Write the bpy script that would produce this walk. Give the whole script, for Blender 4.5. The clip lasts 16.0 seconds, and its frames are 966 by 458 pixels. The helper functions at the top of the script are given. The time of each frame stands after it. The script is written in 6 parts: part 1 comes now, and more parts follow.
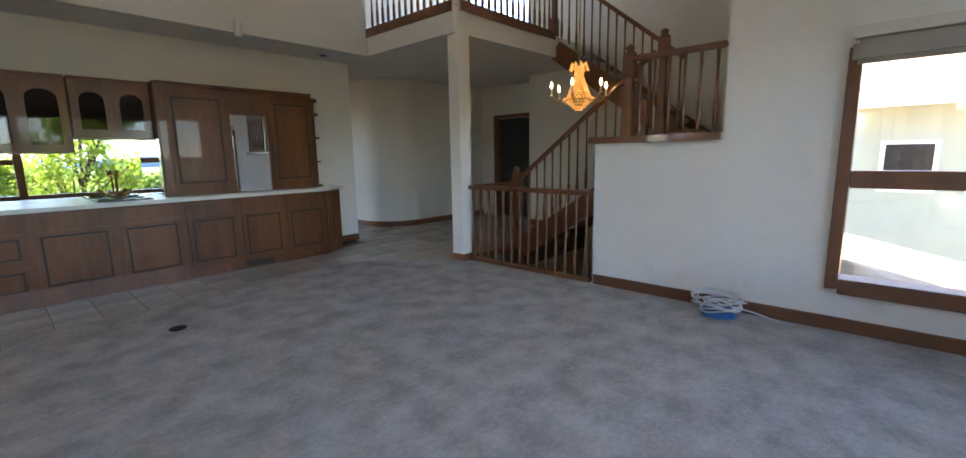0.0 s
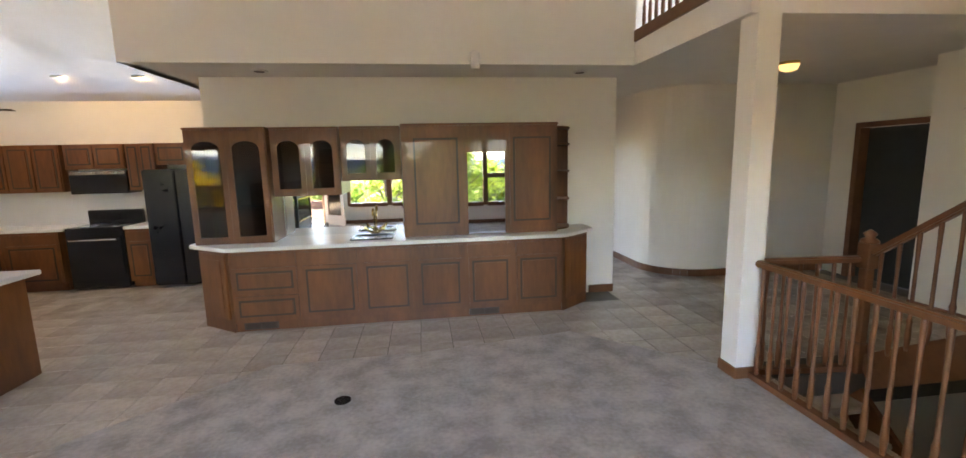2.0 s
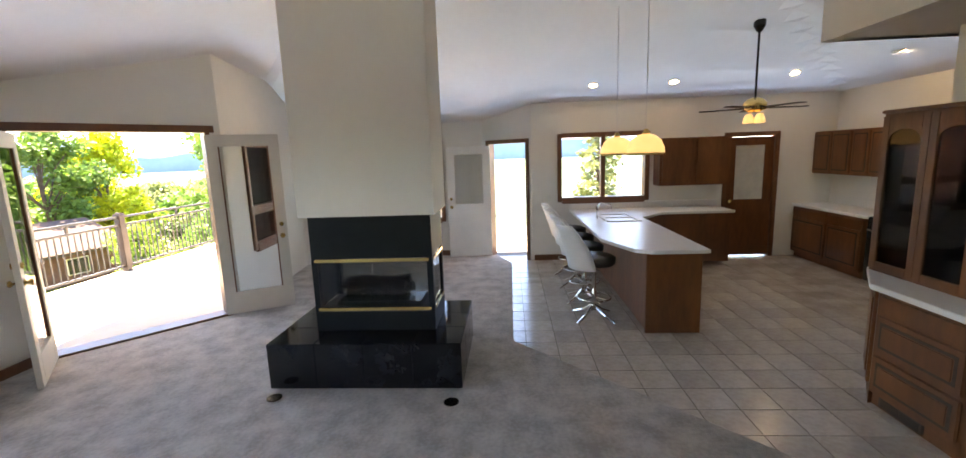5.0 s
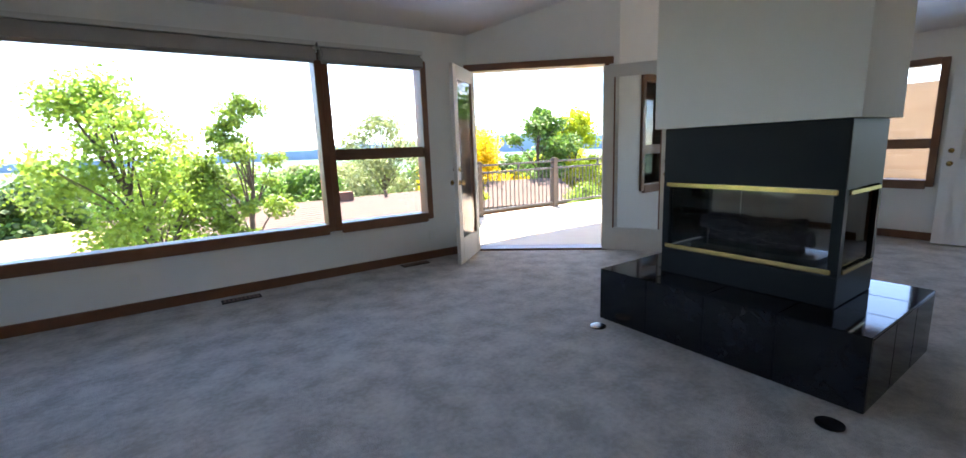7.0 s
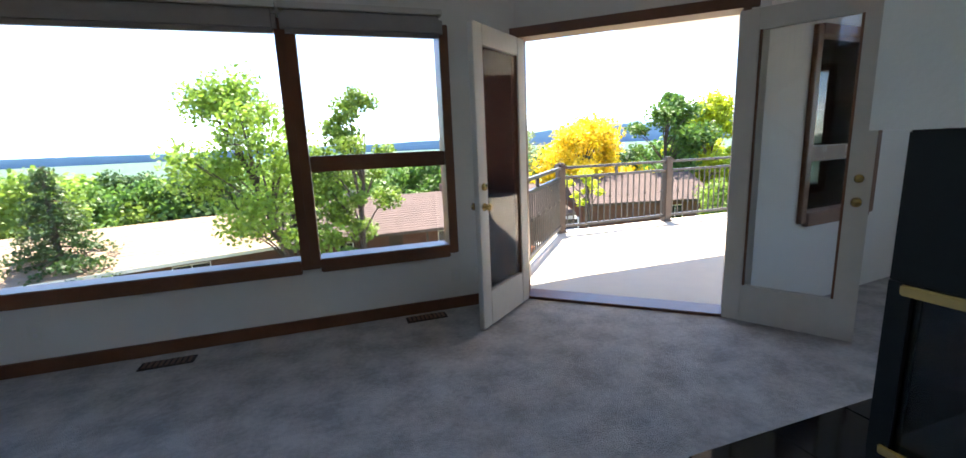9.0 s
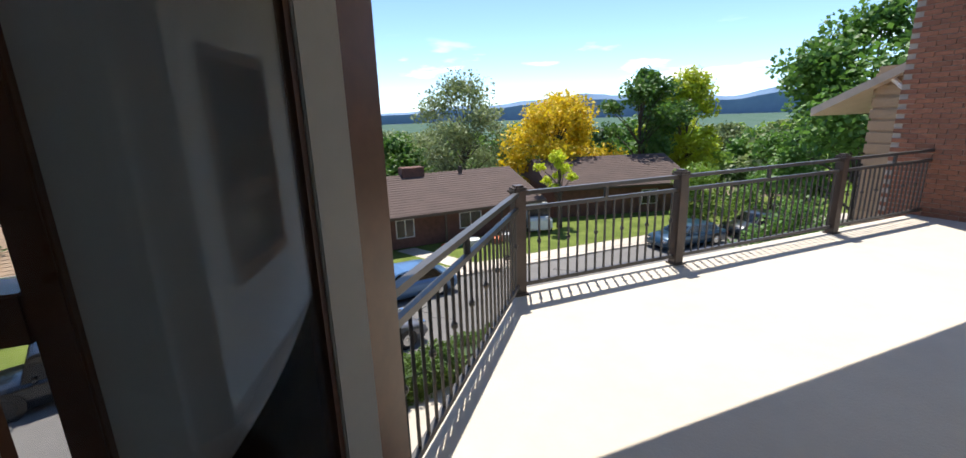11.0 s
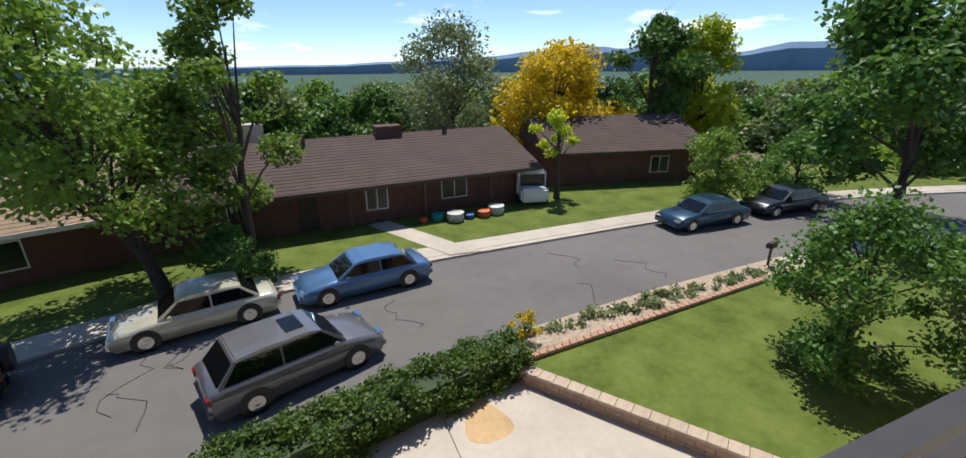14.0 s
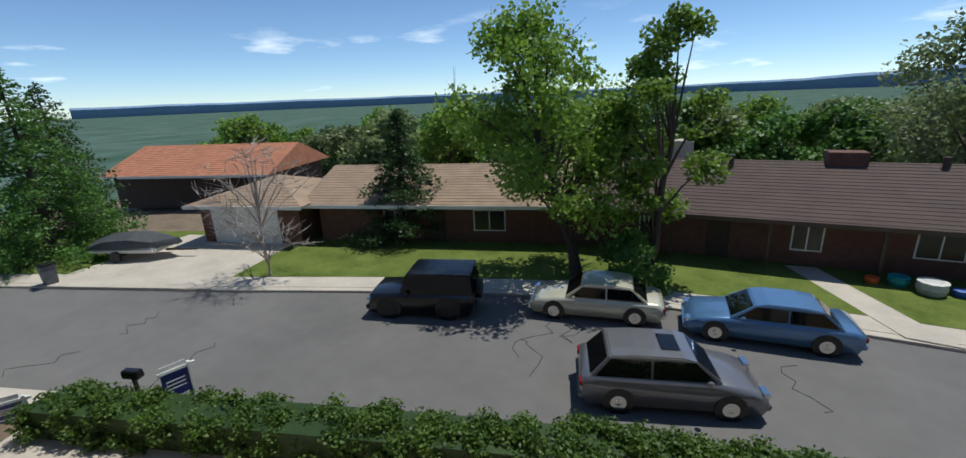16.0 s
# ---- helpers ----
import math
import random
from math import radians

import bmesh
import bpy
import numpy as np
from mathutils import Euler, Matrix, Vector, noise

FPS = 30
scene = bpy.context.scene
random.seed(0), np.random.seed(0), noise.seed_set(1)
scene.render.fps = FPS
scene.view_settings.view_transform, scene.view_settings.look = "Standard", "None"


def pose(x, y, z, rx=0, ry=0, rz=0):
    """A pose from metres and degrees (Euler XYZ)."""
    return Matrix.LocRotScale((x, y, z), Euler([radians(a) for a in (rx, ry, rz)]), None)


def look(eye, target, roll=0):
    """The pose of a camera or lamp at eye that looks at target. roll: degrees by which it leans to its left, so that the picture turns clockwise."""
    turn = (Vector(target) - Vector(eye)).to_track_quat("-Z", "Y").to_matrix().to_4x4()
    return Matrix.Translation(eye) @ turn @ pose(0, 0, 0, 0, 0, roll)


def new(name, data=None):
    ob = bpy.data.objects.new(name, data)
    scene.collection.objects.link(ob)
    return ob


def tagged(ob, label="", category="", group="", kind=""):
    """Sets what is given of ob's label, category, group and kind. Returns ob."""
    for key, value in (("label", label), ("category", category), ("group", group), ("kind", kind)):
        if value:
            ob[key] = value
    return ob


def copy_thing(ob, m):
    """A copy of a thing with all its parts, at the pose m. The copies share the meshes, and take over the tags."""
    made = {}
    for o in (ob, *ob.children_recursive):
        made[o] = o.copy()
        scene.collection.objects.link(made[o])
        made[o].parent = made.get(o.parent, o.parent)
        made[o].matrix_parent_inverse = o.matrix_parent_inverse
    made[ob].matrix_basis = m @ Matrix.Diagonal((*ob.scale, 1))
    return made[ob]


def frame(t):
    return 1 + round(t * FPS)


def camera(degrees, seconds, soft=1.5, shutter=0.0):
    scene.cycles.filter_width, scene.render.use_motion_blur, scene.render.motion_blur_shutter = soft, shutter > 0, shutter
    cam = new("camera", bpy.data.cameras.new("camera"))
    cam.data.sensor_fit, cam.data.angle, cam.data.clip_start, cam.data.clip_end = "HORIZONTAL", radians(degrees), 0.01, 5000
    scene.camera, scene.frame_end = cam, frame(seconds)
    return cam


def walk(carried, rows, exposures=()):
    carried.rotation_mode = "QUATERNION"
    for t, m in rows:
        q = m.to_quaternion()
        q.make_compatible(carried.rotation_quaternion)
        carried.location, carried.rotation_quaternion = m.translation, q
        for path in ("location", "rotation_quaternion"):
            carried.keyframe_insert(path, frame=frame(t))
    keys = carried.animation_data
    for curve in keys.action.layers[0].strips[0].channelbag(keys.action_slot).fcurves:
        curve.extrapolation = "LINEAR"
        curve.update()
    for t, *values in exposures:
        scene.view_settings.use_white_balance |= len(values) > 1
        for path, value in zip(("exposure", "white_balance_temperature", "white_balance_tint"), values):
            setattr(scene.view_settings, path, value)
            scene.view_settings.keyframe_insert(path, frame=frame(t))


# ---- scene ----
cam = camera(94.5, 16.0)
PATH = [
    (0, (1.402, 1.916, 1.309), (2.867, 3.238, 0.983), -1.0),
    (0.5, (1.749, 2.066, 1.380), (2.976, 3.613, 1.059), -1.3),
    (1, (2.132, 2.271, 1.476), (3.079, 4.005, 1.162), -1.5),
    (1.5, (2.547, 2.507, 1.594), (3.169, 4.384, 1.291), -1.6),
    (2, (2.922, 2.763, 1.735), (3.183, 4.723, 1.433), -1.3),
    (2.5, (3.286, 3.071, 1.856), (3.102, 5.040, 1.557), -1.0),
    (3, (3.565, 3.385, 1.950), (2.912, 5.252, 1.654), -0.6),
    (3.5, (3.865, 3.780, 2.122), (2.689, 5.361, 1.782), -1.0),
    (4, (4.089, 4.198, 2.157), (2.461, 5.306, 1.806), -1.3),
    (4.5, (4.181, 4.604, 2.071), (2.280, 5.126, 1.731), -2.0),
    (5, (4.140, 4.957, 1.911), (2.171, 4.829, 1.584), -2.0),
    (5.2, (4.101, 5.048, 1.830), (2.158, 4.699, 1.510), -1.8),
    (7.5, (2.956, 5.137, 1.299), (2.081, 3.374, 0.944), -2.5),
    (8.2, (2.382, 4.635, 1.282), (1.676, 2.795, 0.940), -2.5),
    (10.3, (0.753, 2.496, 1.775), (0.167, 0.641, 1.311), -2.1),
    (10.5, (0.605, 2.197, 1.767), (-0.014, 0.354, 1.296), -2.1),
    (11, (0.243, 1.431, 1.726), (-0.481, -0.368, 1.236), -1.9),
    (11.5, (-0.122, 0.795, 1.72), (-0.923, -0.959, 1.19), -1.8),
    (12, (-0.455, 0.206, 1.716), (-1.31, -1.511, 1.148), -1.6),
    (12.5, (-0.844, -0.398, 1.708), (-1.724, -2.088, 1.101), -1.4),
    (13, (-1.242, -1.015, 1.693), (-2.132, -2.689, 1.056), -1.1),
    (13.5, (-1.600, -1.580, 1.670), (-2.421, -3.276, 1.010), -0.7),
    (14, (-1.850, -2.060, 1.640), (-2.565, -3.799, 0.959), -0.6),
    (14.5, (-1.919, -2.180, 1.620), (-2.456, -3.981, 0.936), -0.9),
    (15, (-1.950, -2.280, 1.640), (-2.139, -4.153, 0.966), -2.0),
    (15.5, (-1.910, -2.300, 1.650), (-1.529, -4.153, 1.001), -2.8),
    (16, (-1.840, -2.280, 1.650), (-0.917, -3.957, 1.080), -2.3),
]
EXPO = [(0, 4.2, 7900, 15), (1.5, 5.0, 9500, 20), (3.0, 5.15, 9500, 22), (4.4, 4.6, 9200, 20), (5.2, 4.25, 8800, 18), (7.3, 3.7, 7100, 13), (8.2, 3.65, 7000, 12), (10.3, 1.7, 6500, 10), (11.0, 1.2, 6400, 9), (11.6, 0.75, 6400, 8), (12.2, 0.6, 6400, 8), (14.5, 0.45, 6400, 9), (16, 0.15, 6100, 4)]
walk(cam, [(t, look(eye, target, roll)) for t, eye, target, roll in PATH], EXPO)

# ---------- world and sun ----------
world = bpy.data.worlds.new("world")
scene.world = world
world.use_nodes = True
wn, wl = world.node_tree.nodes, world.node_tree.links
sky = wn.new("ShaderNodeTexSky")
sky.sky_type, sky.sun_disc = "NISHITA", False
sky.sun_elevation, sky.sun_rotation = radians(68), radians(205)
sky.altitude, sky.air_density, sky.dust_density, sky.ozone_density = 1200, 0.75, 0.02, 3.5
tc = wn.new("ShaderNodeTexCoord")
mp = wn.new("ShaderNodeMapping")
mp.inputs["Scale"].default_value = (3.0, 3.0, 14.0)
cl = wn.new("ShaderNodeTexNoise")
cl.inputs["Scale"].default_value, cl.inputs["Detail"].default_value = 1.6, 8.0
cr = wn.new("ShaderNodeValToRGB")
cr.color_ramp.elements[0].position, cr.color_ramp.elements[1].position = 0.60, 0.72
sep = wn.new("ShaderNodeSeparateXYZ")
band = wn.new("ShaderNodeMapRange")
band.inputs["From Min"].default_value, band.inputs["From Max"].default_value = 0.17, 0.06
low = wn.new("ShaderNodeMath"); low.operation = "GREATER_THAN"; low.inputs[1].default_value = 0.0
mul2 = wn.new("ShaderNodeMath"); mul2.operation = "MULTIPLY"
mul = wn.new("ShaderNodeMath"); mul.operation = "MULTIPLY"
mixc = wn.new("ShaderNodeMix"); mixc.data_type = "RGBA"
mixc.inputs["B"].default_value = (11, 11, 11.2, 1)
wl.new(tc.outputs["Generated"], mp.inputs["Vector"]); wl.new(mp.outputs["Vector"], cl.inputs["Vector"])
wl.new(cl.outputs["Fac"], cr.inputs["Fac"]); wl.new(tc.outputs["Generated"], sep.inputs["Vector"])
wl.new(sep.outputs["Z"], band.inputs["Value"]); wl.new(cr.outputs["Color"], mul.inputs[0]); wl.new(band.outputs["Result"], mul.inputs[1])
wl.new(sep.outputs["Z"], low.inputs[0]); wl.new(mul.outputs["Value"], mul2.inputs[0]); wl.new(low.outputs["Value"], mul2.inputs[1])
wl.new(mul2.outputs["Value"], mixc.inputs["Factor"]); wl.new(sky.outputs["Color"], mixc.inputs["A"])
wl.new(mixc.outputs["Result"], wn["Background"].inputs["Color"])
wn["Background"].inputs["Strength"].default_value = 0.11
sun = new("sun", bpy.data.lights.new("sun", "SUN"))
sun.data.energy, sun.data.angle, sun.data.color = 3.6, radians(0.53), (1.0, 0.95, 0.87)
SX, SY = math.sin(radians(205)) * math.cos(radians(68)), math.cos(radians(205)) * math.cos(radians(68))
sun.matrix_world = look((SX * 50, SY * 50, 50 * math.sin(radians(68))), (0, 0, 0))


# ---------- materials ----------
def mat(name, col, rough=0.6, metal=0.0, scale=6.0, var=0.15, bump=0.0, bscale=None, stretch=(1, 1, 1), col2=None, contrast=0.5, per=0.0, coat=0.0, spec=0.5):
    """Noise-varied surface: broad stains and fine grain, optional relief."""
    m = bpy.data.materials.new(name)
    m.use_nodes = True
    n, l = m.node_tree.nodes, m.node_tree.links
    b = n["Principled BSDF"]
    co = n.new("ShaderNodeTexCoord"); ma = n.new("ShaderNodeMapping")
    ma.inputs["Scale"].default_value = stretch
    l.new(co.outputs["Object"], ma.inputs["Vector"])
    n1 = n.new("ShaderNodeTexNoise"); n1.inputs["Scale"].default_value = scale; n1.inputs["Detail"].default_value = 6
    n2 = n.new("ShaderNodeTexNoise"); n2.inputs["Scale"].default_value = scale * 7; n2.inputs["Detail"].default_value = 4
    l.new(ma.outputs["Vector"], n1.inputs["Vector"]); l.new(ma.outputs["Vector"], n2.inputs["Vector"])
    add = n.new("ShaderNodeMath"); add.operation = "MULTIPLY_ADD"; add.inputs[1].default_value = 0.45
    l.new(n2.outputs["Fac"], add.inputs[0]); l.new(n1.outputs["Fac"], add.inputs[2])
    ramp = n.new("ShaderNodeMapRange")
    ramp.inputs["From Min"].default_value, ramp.inputs["From Max"].default_value = 0.72 - contrast / 2, 0.72 + contrast / 2
    l.new(add.outputs["Value"], ramp.inputs["Value"])
    mx = n.new("ShaderNodeMix"); mx.data_type = "RGBA"
    a = col if col2 else tuple(c * (1 - var) for c in col)
    c2 = col2 or tuple(min(1, c * (1 + var)) for c in col)
    mx.inputs["A"].default_value, mx.inputs["B"].default_value = (*a, 1), (*c2, 1)
    l.new(ramp.outputs["Result"], mx.inputs["Factor"])
    out = mx.outputs["Result"]
    if per:
        oi = n.new("ShaderNodeObjectInfo"); ge = n.new("ShaderNodeNewGeometry"); ad = n.new("ShaderNodeMath")
        ad.operation = "ADD"; l.new(oi.outputs["Random"], ad.inputs[0]); l.new(ge.outputs["Random Per Island"], ad.inputs[1])
        mr = n.new("ShaderNodeMapRange"); mr.inputs["From Max"].default_value = 2.0
        mr.inputs["To Min"].default_value, mr.inputs["To Max"].default_value = 1 - per, 1 + per
        l.new(ad.outputs["Value"], mr.inputs["Value"])
        hs = n.new("ShaderNodeHueSaturation"); l.new(mr.outputs["Result"], hs.inputs["Value"]); l.new(out, hs.inputs["Color"])
        out = hs.outputs["Color"]
    l.new(out, b.inputs["Base Color"])
    b.inputs["Roughness"].default_value, b.inputs["Metallic"].default_value = rough, metal
    b.inputs["Coat Weight"].default_value = coat
    b.inputs["Specular IOR Level"].default_value = spec
    if bump:
        bn = n.new("ShaderNodeBump"); bn.inputs["Strength"].default_value = bump; bn.inputs["Distance"].default_value = 0.02
        nb = n.new("ShaderNodeTexNoise"); nb.inputs["Scale"].default_value = bscale or scale * 8; nb.inputs["Detail"].default_value = 4
        l.new(ma.outputs["Vector"], nb.inputs["Vector"]); l.new(nb.outputs["Fac"], bn.inputs["Height"])
        l.new(bn.outputs["Normal"], b.inputs["Normal"])
    return m


def glow(name, col, strength):
    m = bpy.data.materials.new(name)
    m.use_nodes = True
    b = m.node_tree.nodes["Principled BSDF"]
    b.inputs["Base Color"].default_value = (*col, 1)
    b.inputs["Emission Color"].default_value = (*col, 1)
    b.inputs["Emission Strength"].default_value = strength
    return m


def glass(name, tint=(1, 1, 1), gloss=0.07, rough=0.0):
    m = bpy.data.materials.new(name)
    m.use_nodes = True
    n, l = m.node_tree.nodes, m.node_tree.links
    n.remove(n["Principled BSDF"])
    tr = n.new("ShaderNodeBsdfTransparent"); tr.inputs["Color"].default_value = (*tint, 1)
    gl = n.new("ShaderNodeBsdfGlossy"); gl.inputs["Roughness"].default_value = rough
    fr = n.new("ShaderNodeFresnel"); fr.inputs["IOR"].default_value = 1.45
    mi = n.new("ShaderNodeMixShader")
    l.new(fr.outputs["Fac"], mi.inputs["Fac"]); l.new(tr.outputs["BSDF"], mi.inputs[1]); l.new(gl.outputs["BSDF"], mi.inputs[2])
    l.new(mi.outputs["Shader"], n["Material Output"].inputs["Surface"])
    return m


M_WALL = mat("wall_paint", (0.76, 0.73, 0.66), 0.85, scale=1.2, var=0.03, bump=0.06, bscale=60)
M_CEIL = mat("ceiling_paint", (0.78, 0.75, 0.70), 0.9, scale=1.5, var=0.03, bump=0.10, bscale=45)
M_CARPET = mat("carpet", (0.38, 0.345, 0.31), 0.95, scale=4.5, col2=(0.60, 0.555, 0.505), contrast=0.36, bump=0.9, bscale=130, spec=0.1)
M_TILE = mat("floor_tile", (0.36, 0.315, 0.27), 0.20, scale=4, col2=(0.58, 0.53, 0.47), contrast=0.5, per=0.22)
M_GROUT = mat("grout", (0.13, 0.115, 0.10), 0.8, scale=9)
M_WOOD = mat("oak_stain", (0.075, 0.023, 0.006), 0.38, scale=2.2, col2=(0.23, 0.080, 0.022), stretch=(1.5, 1.5, 0.35), contrast=0.6, bump=0.08, coat=0.25)
M_RAIL = mat("rail_wood", (0.12, 0.042, 0.015), 0.33, scale=3, col2=(0.22, 0.085, 0.032), contrast=0.6, coat=0.3)
M_TRIM = mat("trim_wood", (0.13, 0.05, 0.02), 0.4, scale=4, col2=(0.20, 0.082, 0.035), contrast=0.6)
# Dark brown parts, and painted shade for unlit rooms and door grooves.
M_BRNSHADE = mat("dark_brown_shade", (0.05, 0.03, 0.02), 0.7, scale=4)
M_LAM = mat("white_laminate", (0.72, 0.70, 0.67), 0.3, scale=5, var=0.03)
M_BLACK = mat("black_enamel", (0.012, 0.012, 0.013), 0.25, scale=5, var=0.2)
M_MARBLE = mat("black_marble", (0.003, 0.0035, 0.004), 0.07, scale=5, col2=(0.012, 0.013, 0.015), contrast=0.25, spec=0.4)
M_FIRE = mat("firebox_black", (0.005, 0.007, 0.008), 0.5, scale=8, var=0.2, spec=0.2)
M_BRASS = mat("brass", (0.75, 0.55, 0.22), 0.22, 1.0, scale=9, var=0.1)
M_CHROME = mat("chrome", (0.75, 0.74, 0.72), 0.12, 1.0, scale=9, var=0.05)
M_VINYL = mat("white_vinyl", (0.75, 0.74, 0.72), 0.38, scale=7, var=0.04)
M_BLKVIN = mat("black_vinyl", (0.02, 0.02, 0.02), 0.45, scale=7)
M_DOORW = mat("cream_paint", (0.62, 0.58, 0.50), 0.5, scale=3, var=0.05)
M_PLATE = mat("ivory_plastic", (0.72, 0.70, 0.62), 0.4, scale=9, var=0.03)
M_LOG = mat("ceramic_log", (0.045, 0.04, 0.038), 0.9, scale=9, var=0.5, bump=0.8, bscale=25)
M_TREADC = mat("tread_carpet", (0.52, 0.48, 0.42), 0.95, scale=8, var=0.1, bump=0.5, bscale=150)
M_BLIND = mat("blind_fabric", (0.33, 0.29, 0.25), 0.8, scale=5, var=0.06)
M_GLASS = glass("pane_glass")
M_CABGL = glass("cabinet_glass", (0.55, 0.52, 0.5))
M_FGL = glass("fire_glass", (0.75, 0.77, 0.77))
M_MIRROR = mat("mirror", (0.86, 0.87, 0.87), 0.01, 1.0, scale=2, var=0.01)
M_BULB = glow("bulb", (1.0, 0.72, 0.36), 1.2)
M_CAN = glow("can_lamp", (1.0, 0.80, 0.52), 5.0)
M_SHADE = glow("lit_shade", (1.0, 0.62, 0.27), 0.06)
# Crystals emit a little, in place of bulb light caught in them.
M_CRYSTAL = glow("crystal_bead_glow", (1.0, 0.55, 0.18), 0.030)
M_CABLE = mat("white_cable", (0.6, 0.58, 0.55), 0.5)
M_BLUE = mat("blue_plastic", (0.02, 0.12, 0.30), 0.4)
M_DECK = mat("deck_coating", (0.50, 0.44, 0.36), 0.8, scale=0.9, var=0.07, bump=0.15, bscale=60)
M_POST = mat("bronze_paint", (0.060, 0.038, 0.028), 0.45, scale=8, var=0.15)
M_RAILM = mat("rail_metal", (0.055, 0.048, 0.044), 0.4, scale=8, var=0.15)
M_SIDING = mat("tan_siding", (0.36, 0.26, 0.165), 0.7, scale=3, var=0.08)
M_BRICK = mat("brick", (0.21, 0.085, 0.05), 0.85, scale=6, var=0.25, bump=0.4, per=0.45)
M_MORTAR = mat("mortar", (0.36, 0.32, 0.28), 0.9, scale=9, var=0.15)
M_ROOF = mat("shingle_brown", (0.085, 0.055, 0.046), 0.9, scale=0.9, var=0.14, bump=0.8, bscale=14, stretch=(1, 1, 1))
M_ROOFT = mat("shingle_tan", (0.30, 0.21, 0.14), 0.9, scale=1.1, var=0.18, bump=0.6, bscale=12)
M_ROOFR = mat("clay_tile", (0.42, 0.17, 0.09), 0.8, scale=2, var=0.2, per=0.2)
M_BRKD = mat("dark_brick_wall", (0.13, 0.06, 0.042), 0.9, scale=3, var=0.25, bump=0.5, bscale=20)
M_WHITEP = mat("white_paint", (0.72, 0.70, 0.66), 0.6, scale=3, var=0.05)
M_ASPH = mat("asphalt", (0.135, 0.125, 0.118), 0.9, scale=0.25, var=0.16, bump=0.3, bscale=40)
M_CONC = mat("concrete", (0.46, 0.40, 0.33), 0.85, scale=0.7, var=0.14, bump=0.2, bscale=30)
M_STAIN = mat("stained_concrete", (0.50, 0.33, 0.17), 0.9, scale=1.2, var=0.2)
M_GRASS = mat("lawn", (0.075, 0.105, 0.020), 0.95, scale=0.8, col2=(0.155, 0.19, 0.045), contrast=0.45, bump=1.0, bscale=35, spec=0.1)
M_EARTH = mat("earth", (0.17, 0.125, 0.085), 0.95, scale=1.0, var=0.3, bump=0.5)
# Green of the plain, shifted towards blue to paint in distance haze.
M_LAND = mat("hazed_far_land", (0.05, 0.095, 0.065), 1.0, scale=0.02, col2=(0.11, 0.155, 0.135), contrast=0.5, spec=0.0)
# Hill colour holds the distance haze: pale blue over the rock tone.
M_HILL = mat("hazed_far_hills", (0.17, 0.25, 0.37), 1.0, scale=0.004, col2=(0.23, 0.32, 0.45), contrast=0.6, spec=0.0)
M_BARK = mat("bark", (0.075, 0.055, 0.042), 0.95, scale=5, var=0.3, bump=0.9, bscale=25)
M_BARE = mat("pale_bark", (0.36, 0.31, 0.27), 0.9, scale=6, var=0.2)


def leafmat(name, c1, c2):
    m = mat(name, c1, 0.55, scale=1.4, col2=c2, contrast=0.7, per=0.35)
    n, l = m.node_tree.nodes, m.node_tree.links
    b = n["Principled BSDF"]
    tl = n.new("ShaderNodeBsdfTranslucent")
    src = b.inputs["Base Color"].links[0].from_socket
    l.new(src, tl.inputs["Color"])
    mi = n.new("ShaderNodeMixShader"); mi.inputs["Fac"].default_value = 0.4
    l.new(b.outputs["BSDF"], mi.inputs[1]); l.new(tl.outputs["BSDF"], mi.inputs[2])
    l.new(mi.outputs["Shader"], n["Material Output"].inputs["Surface"])
    return m


L_GREEN = leafmat("leaf_green", (0.12, 0.215, 0.024), (0.27, 0.40, 0.052))
L_MID = leafmat("leaf_mid", (0.058, 0.140, 0.023), (0.140, 0.264, 0.041))
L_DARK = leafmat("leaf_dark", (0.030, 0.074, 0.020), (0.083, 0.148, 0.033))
L_YEL = leafmat("leaf_yellow", (0.46, 0.32, 0.008), (0.72, 0.55, 0.02))
L_LIME = leafmat("leaf_lime", (0.330, 0.429, 0.020), (0.660, 0.693, 0.033))
L_SAGE = leafmat("leaf_sage", (0.148, 0.198, 0.074), (0.281, 0.330, 0.132))
L_HEDGE = leafmat("leaf_hedge", (0.045, 0.10, 0.014), (0.145, 0.235, 0.028))


# ---------- builders ----------
def bx(bm, x0, y0, z0, x1, y1, z1):
    r = bmesh.ops.create_cube(bm, size=1.0)
    for v in r["verts"]:
        v.co = Vector((x0 + (v.co.x + .5) * (x1 - x0), y0 + (v.co.y + .5) * (y1 - y0), z0 + (v.co.z + .5) * (z1 - z0)))
    return r["verts"]


def bev(bm, w, seg=2):
    bmesh.ops.bevel(bm, geom=[e for e in bm.edges if len(e.link_faces) == 2 and e.calc_face_angle(0) > 0.5], offset=w, segments=seg, affect="EDGES", clamp_overlap=True)


def poly(bm, pts, z0, z1):
    """Upright prism over a plan outline."""
    a = [bm.verts.new((x, y, z0)) for x, y in pts]
    b = [bm.verts.new((x, y, z1)) for x, y in pts]
    n = len(pts)
    bm.faces.new(a[::-1]); bm.faces.new(b)
    for i in range(n):
        bm.faces.new((a[i], a[(i + 1) % n], b[(i + 1) % n], b[i]))
    bmesh.ops.recalc_face_normals(bm, faces=bm.faces)


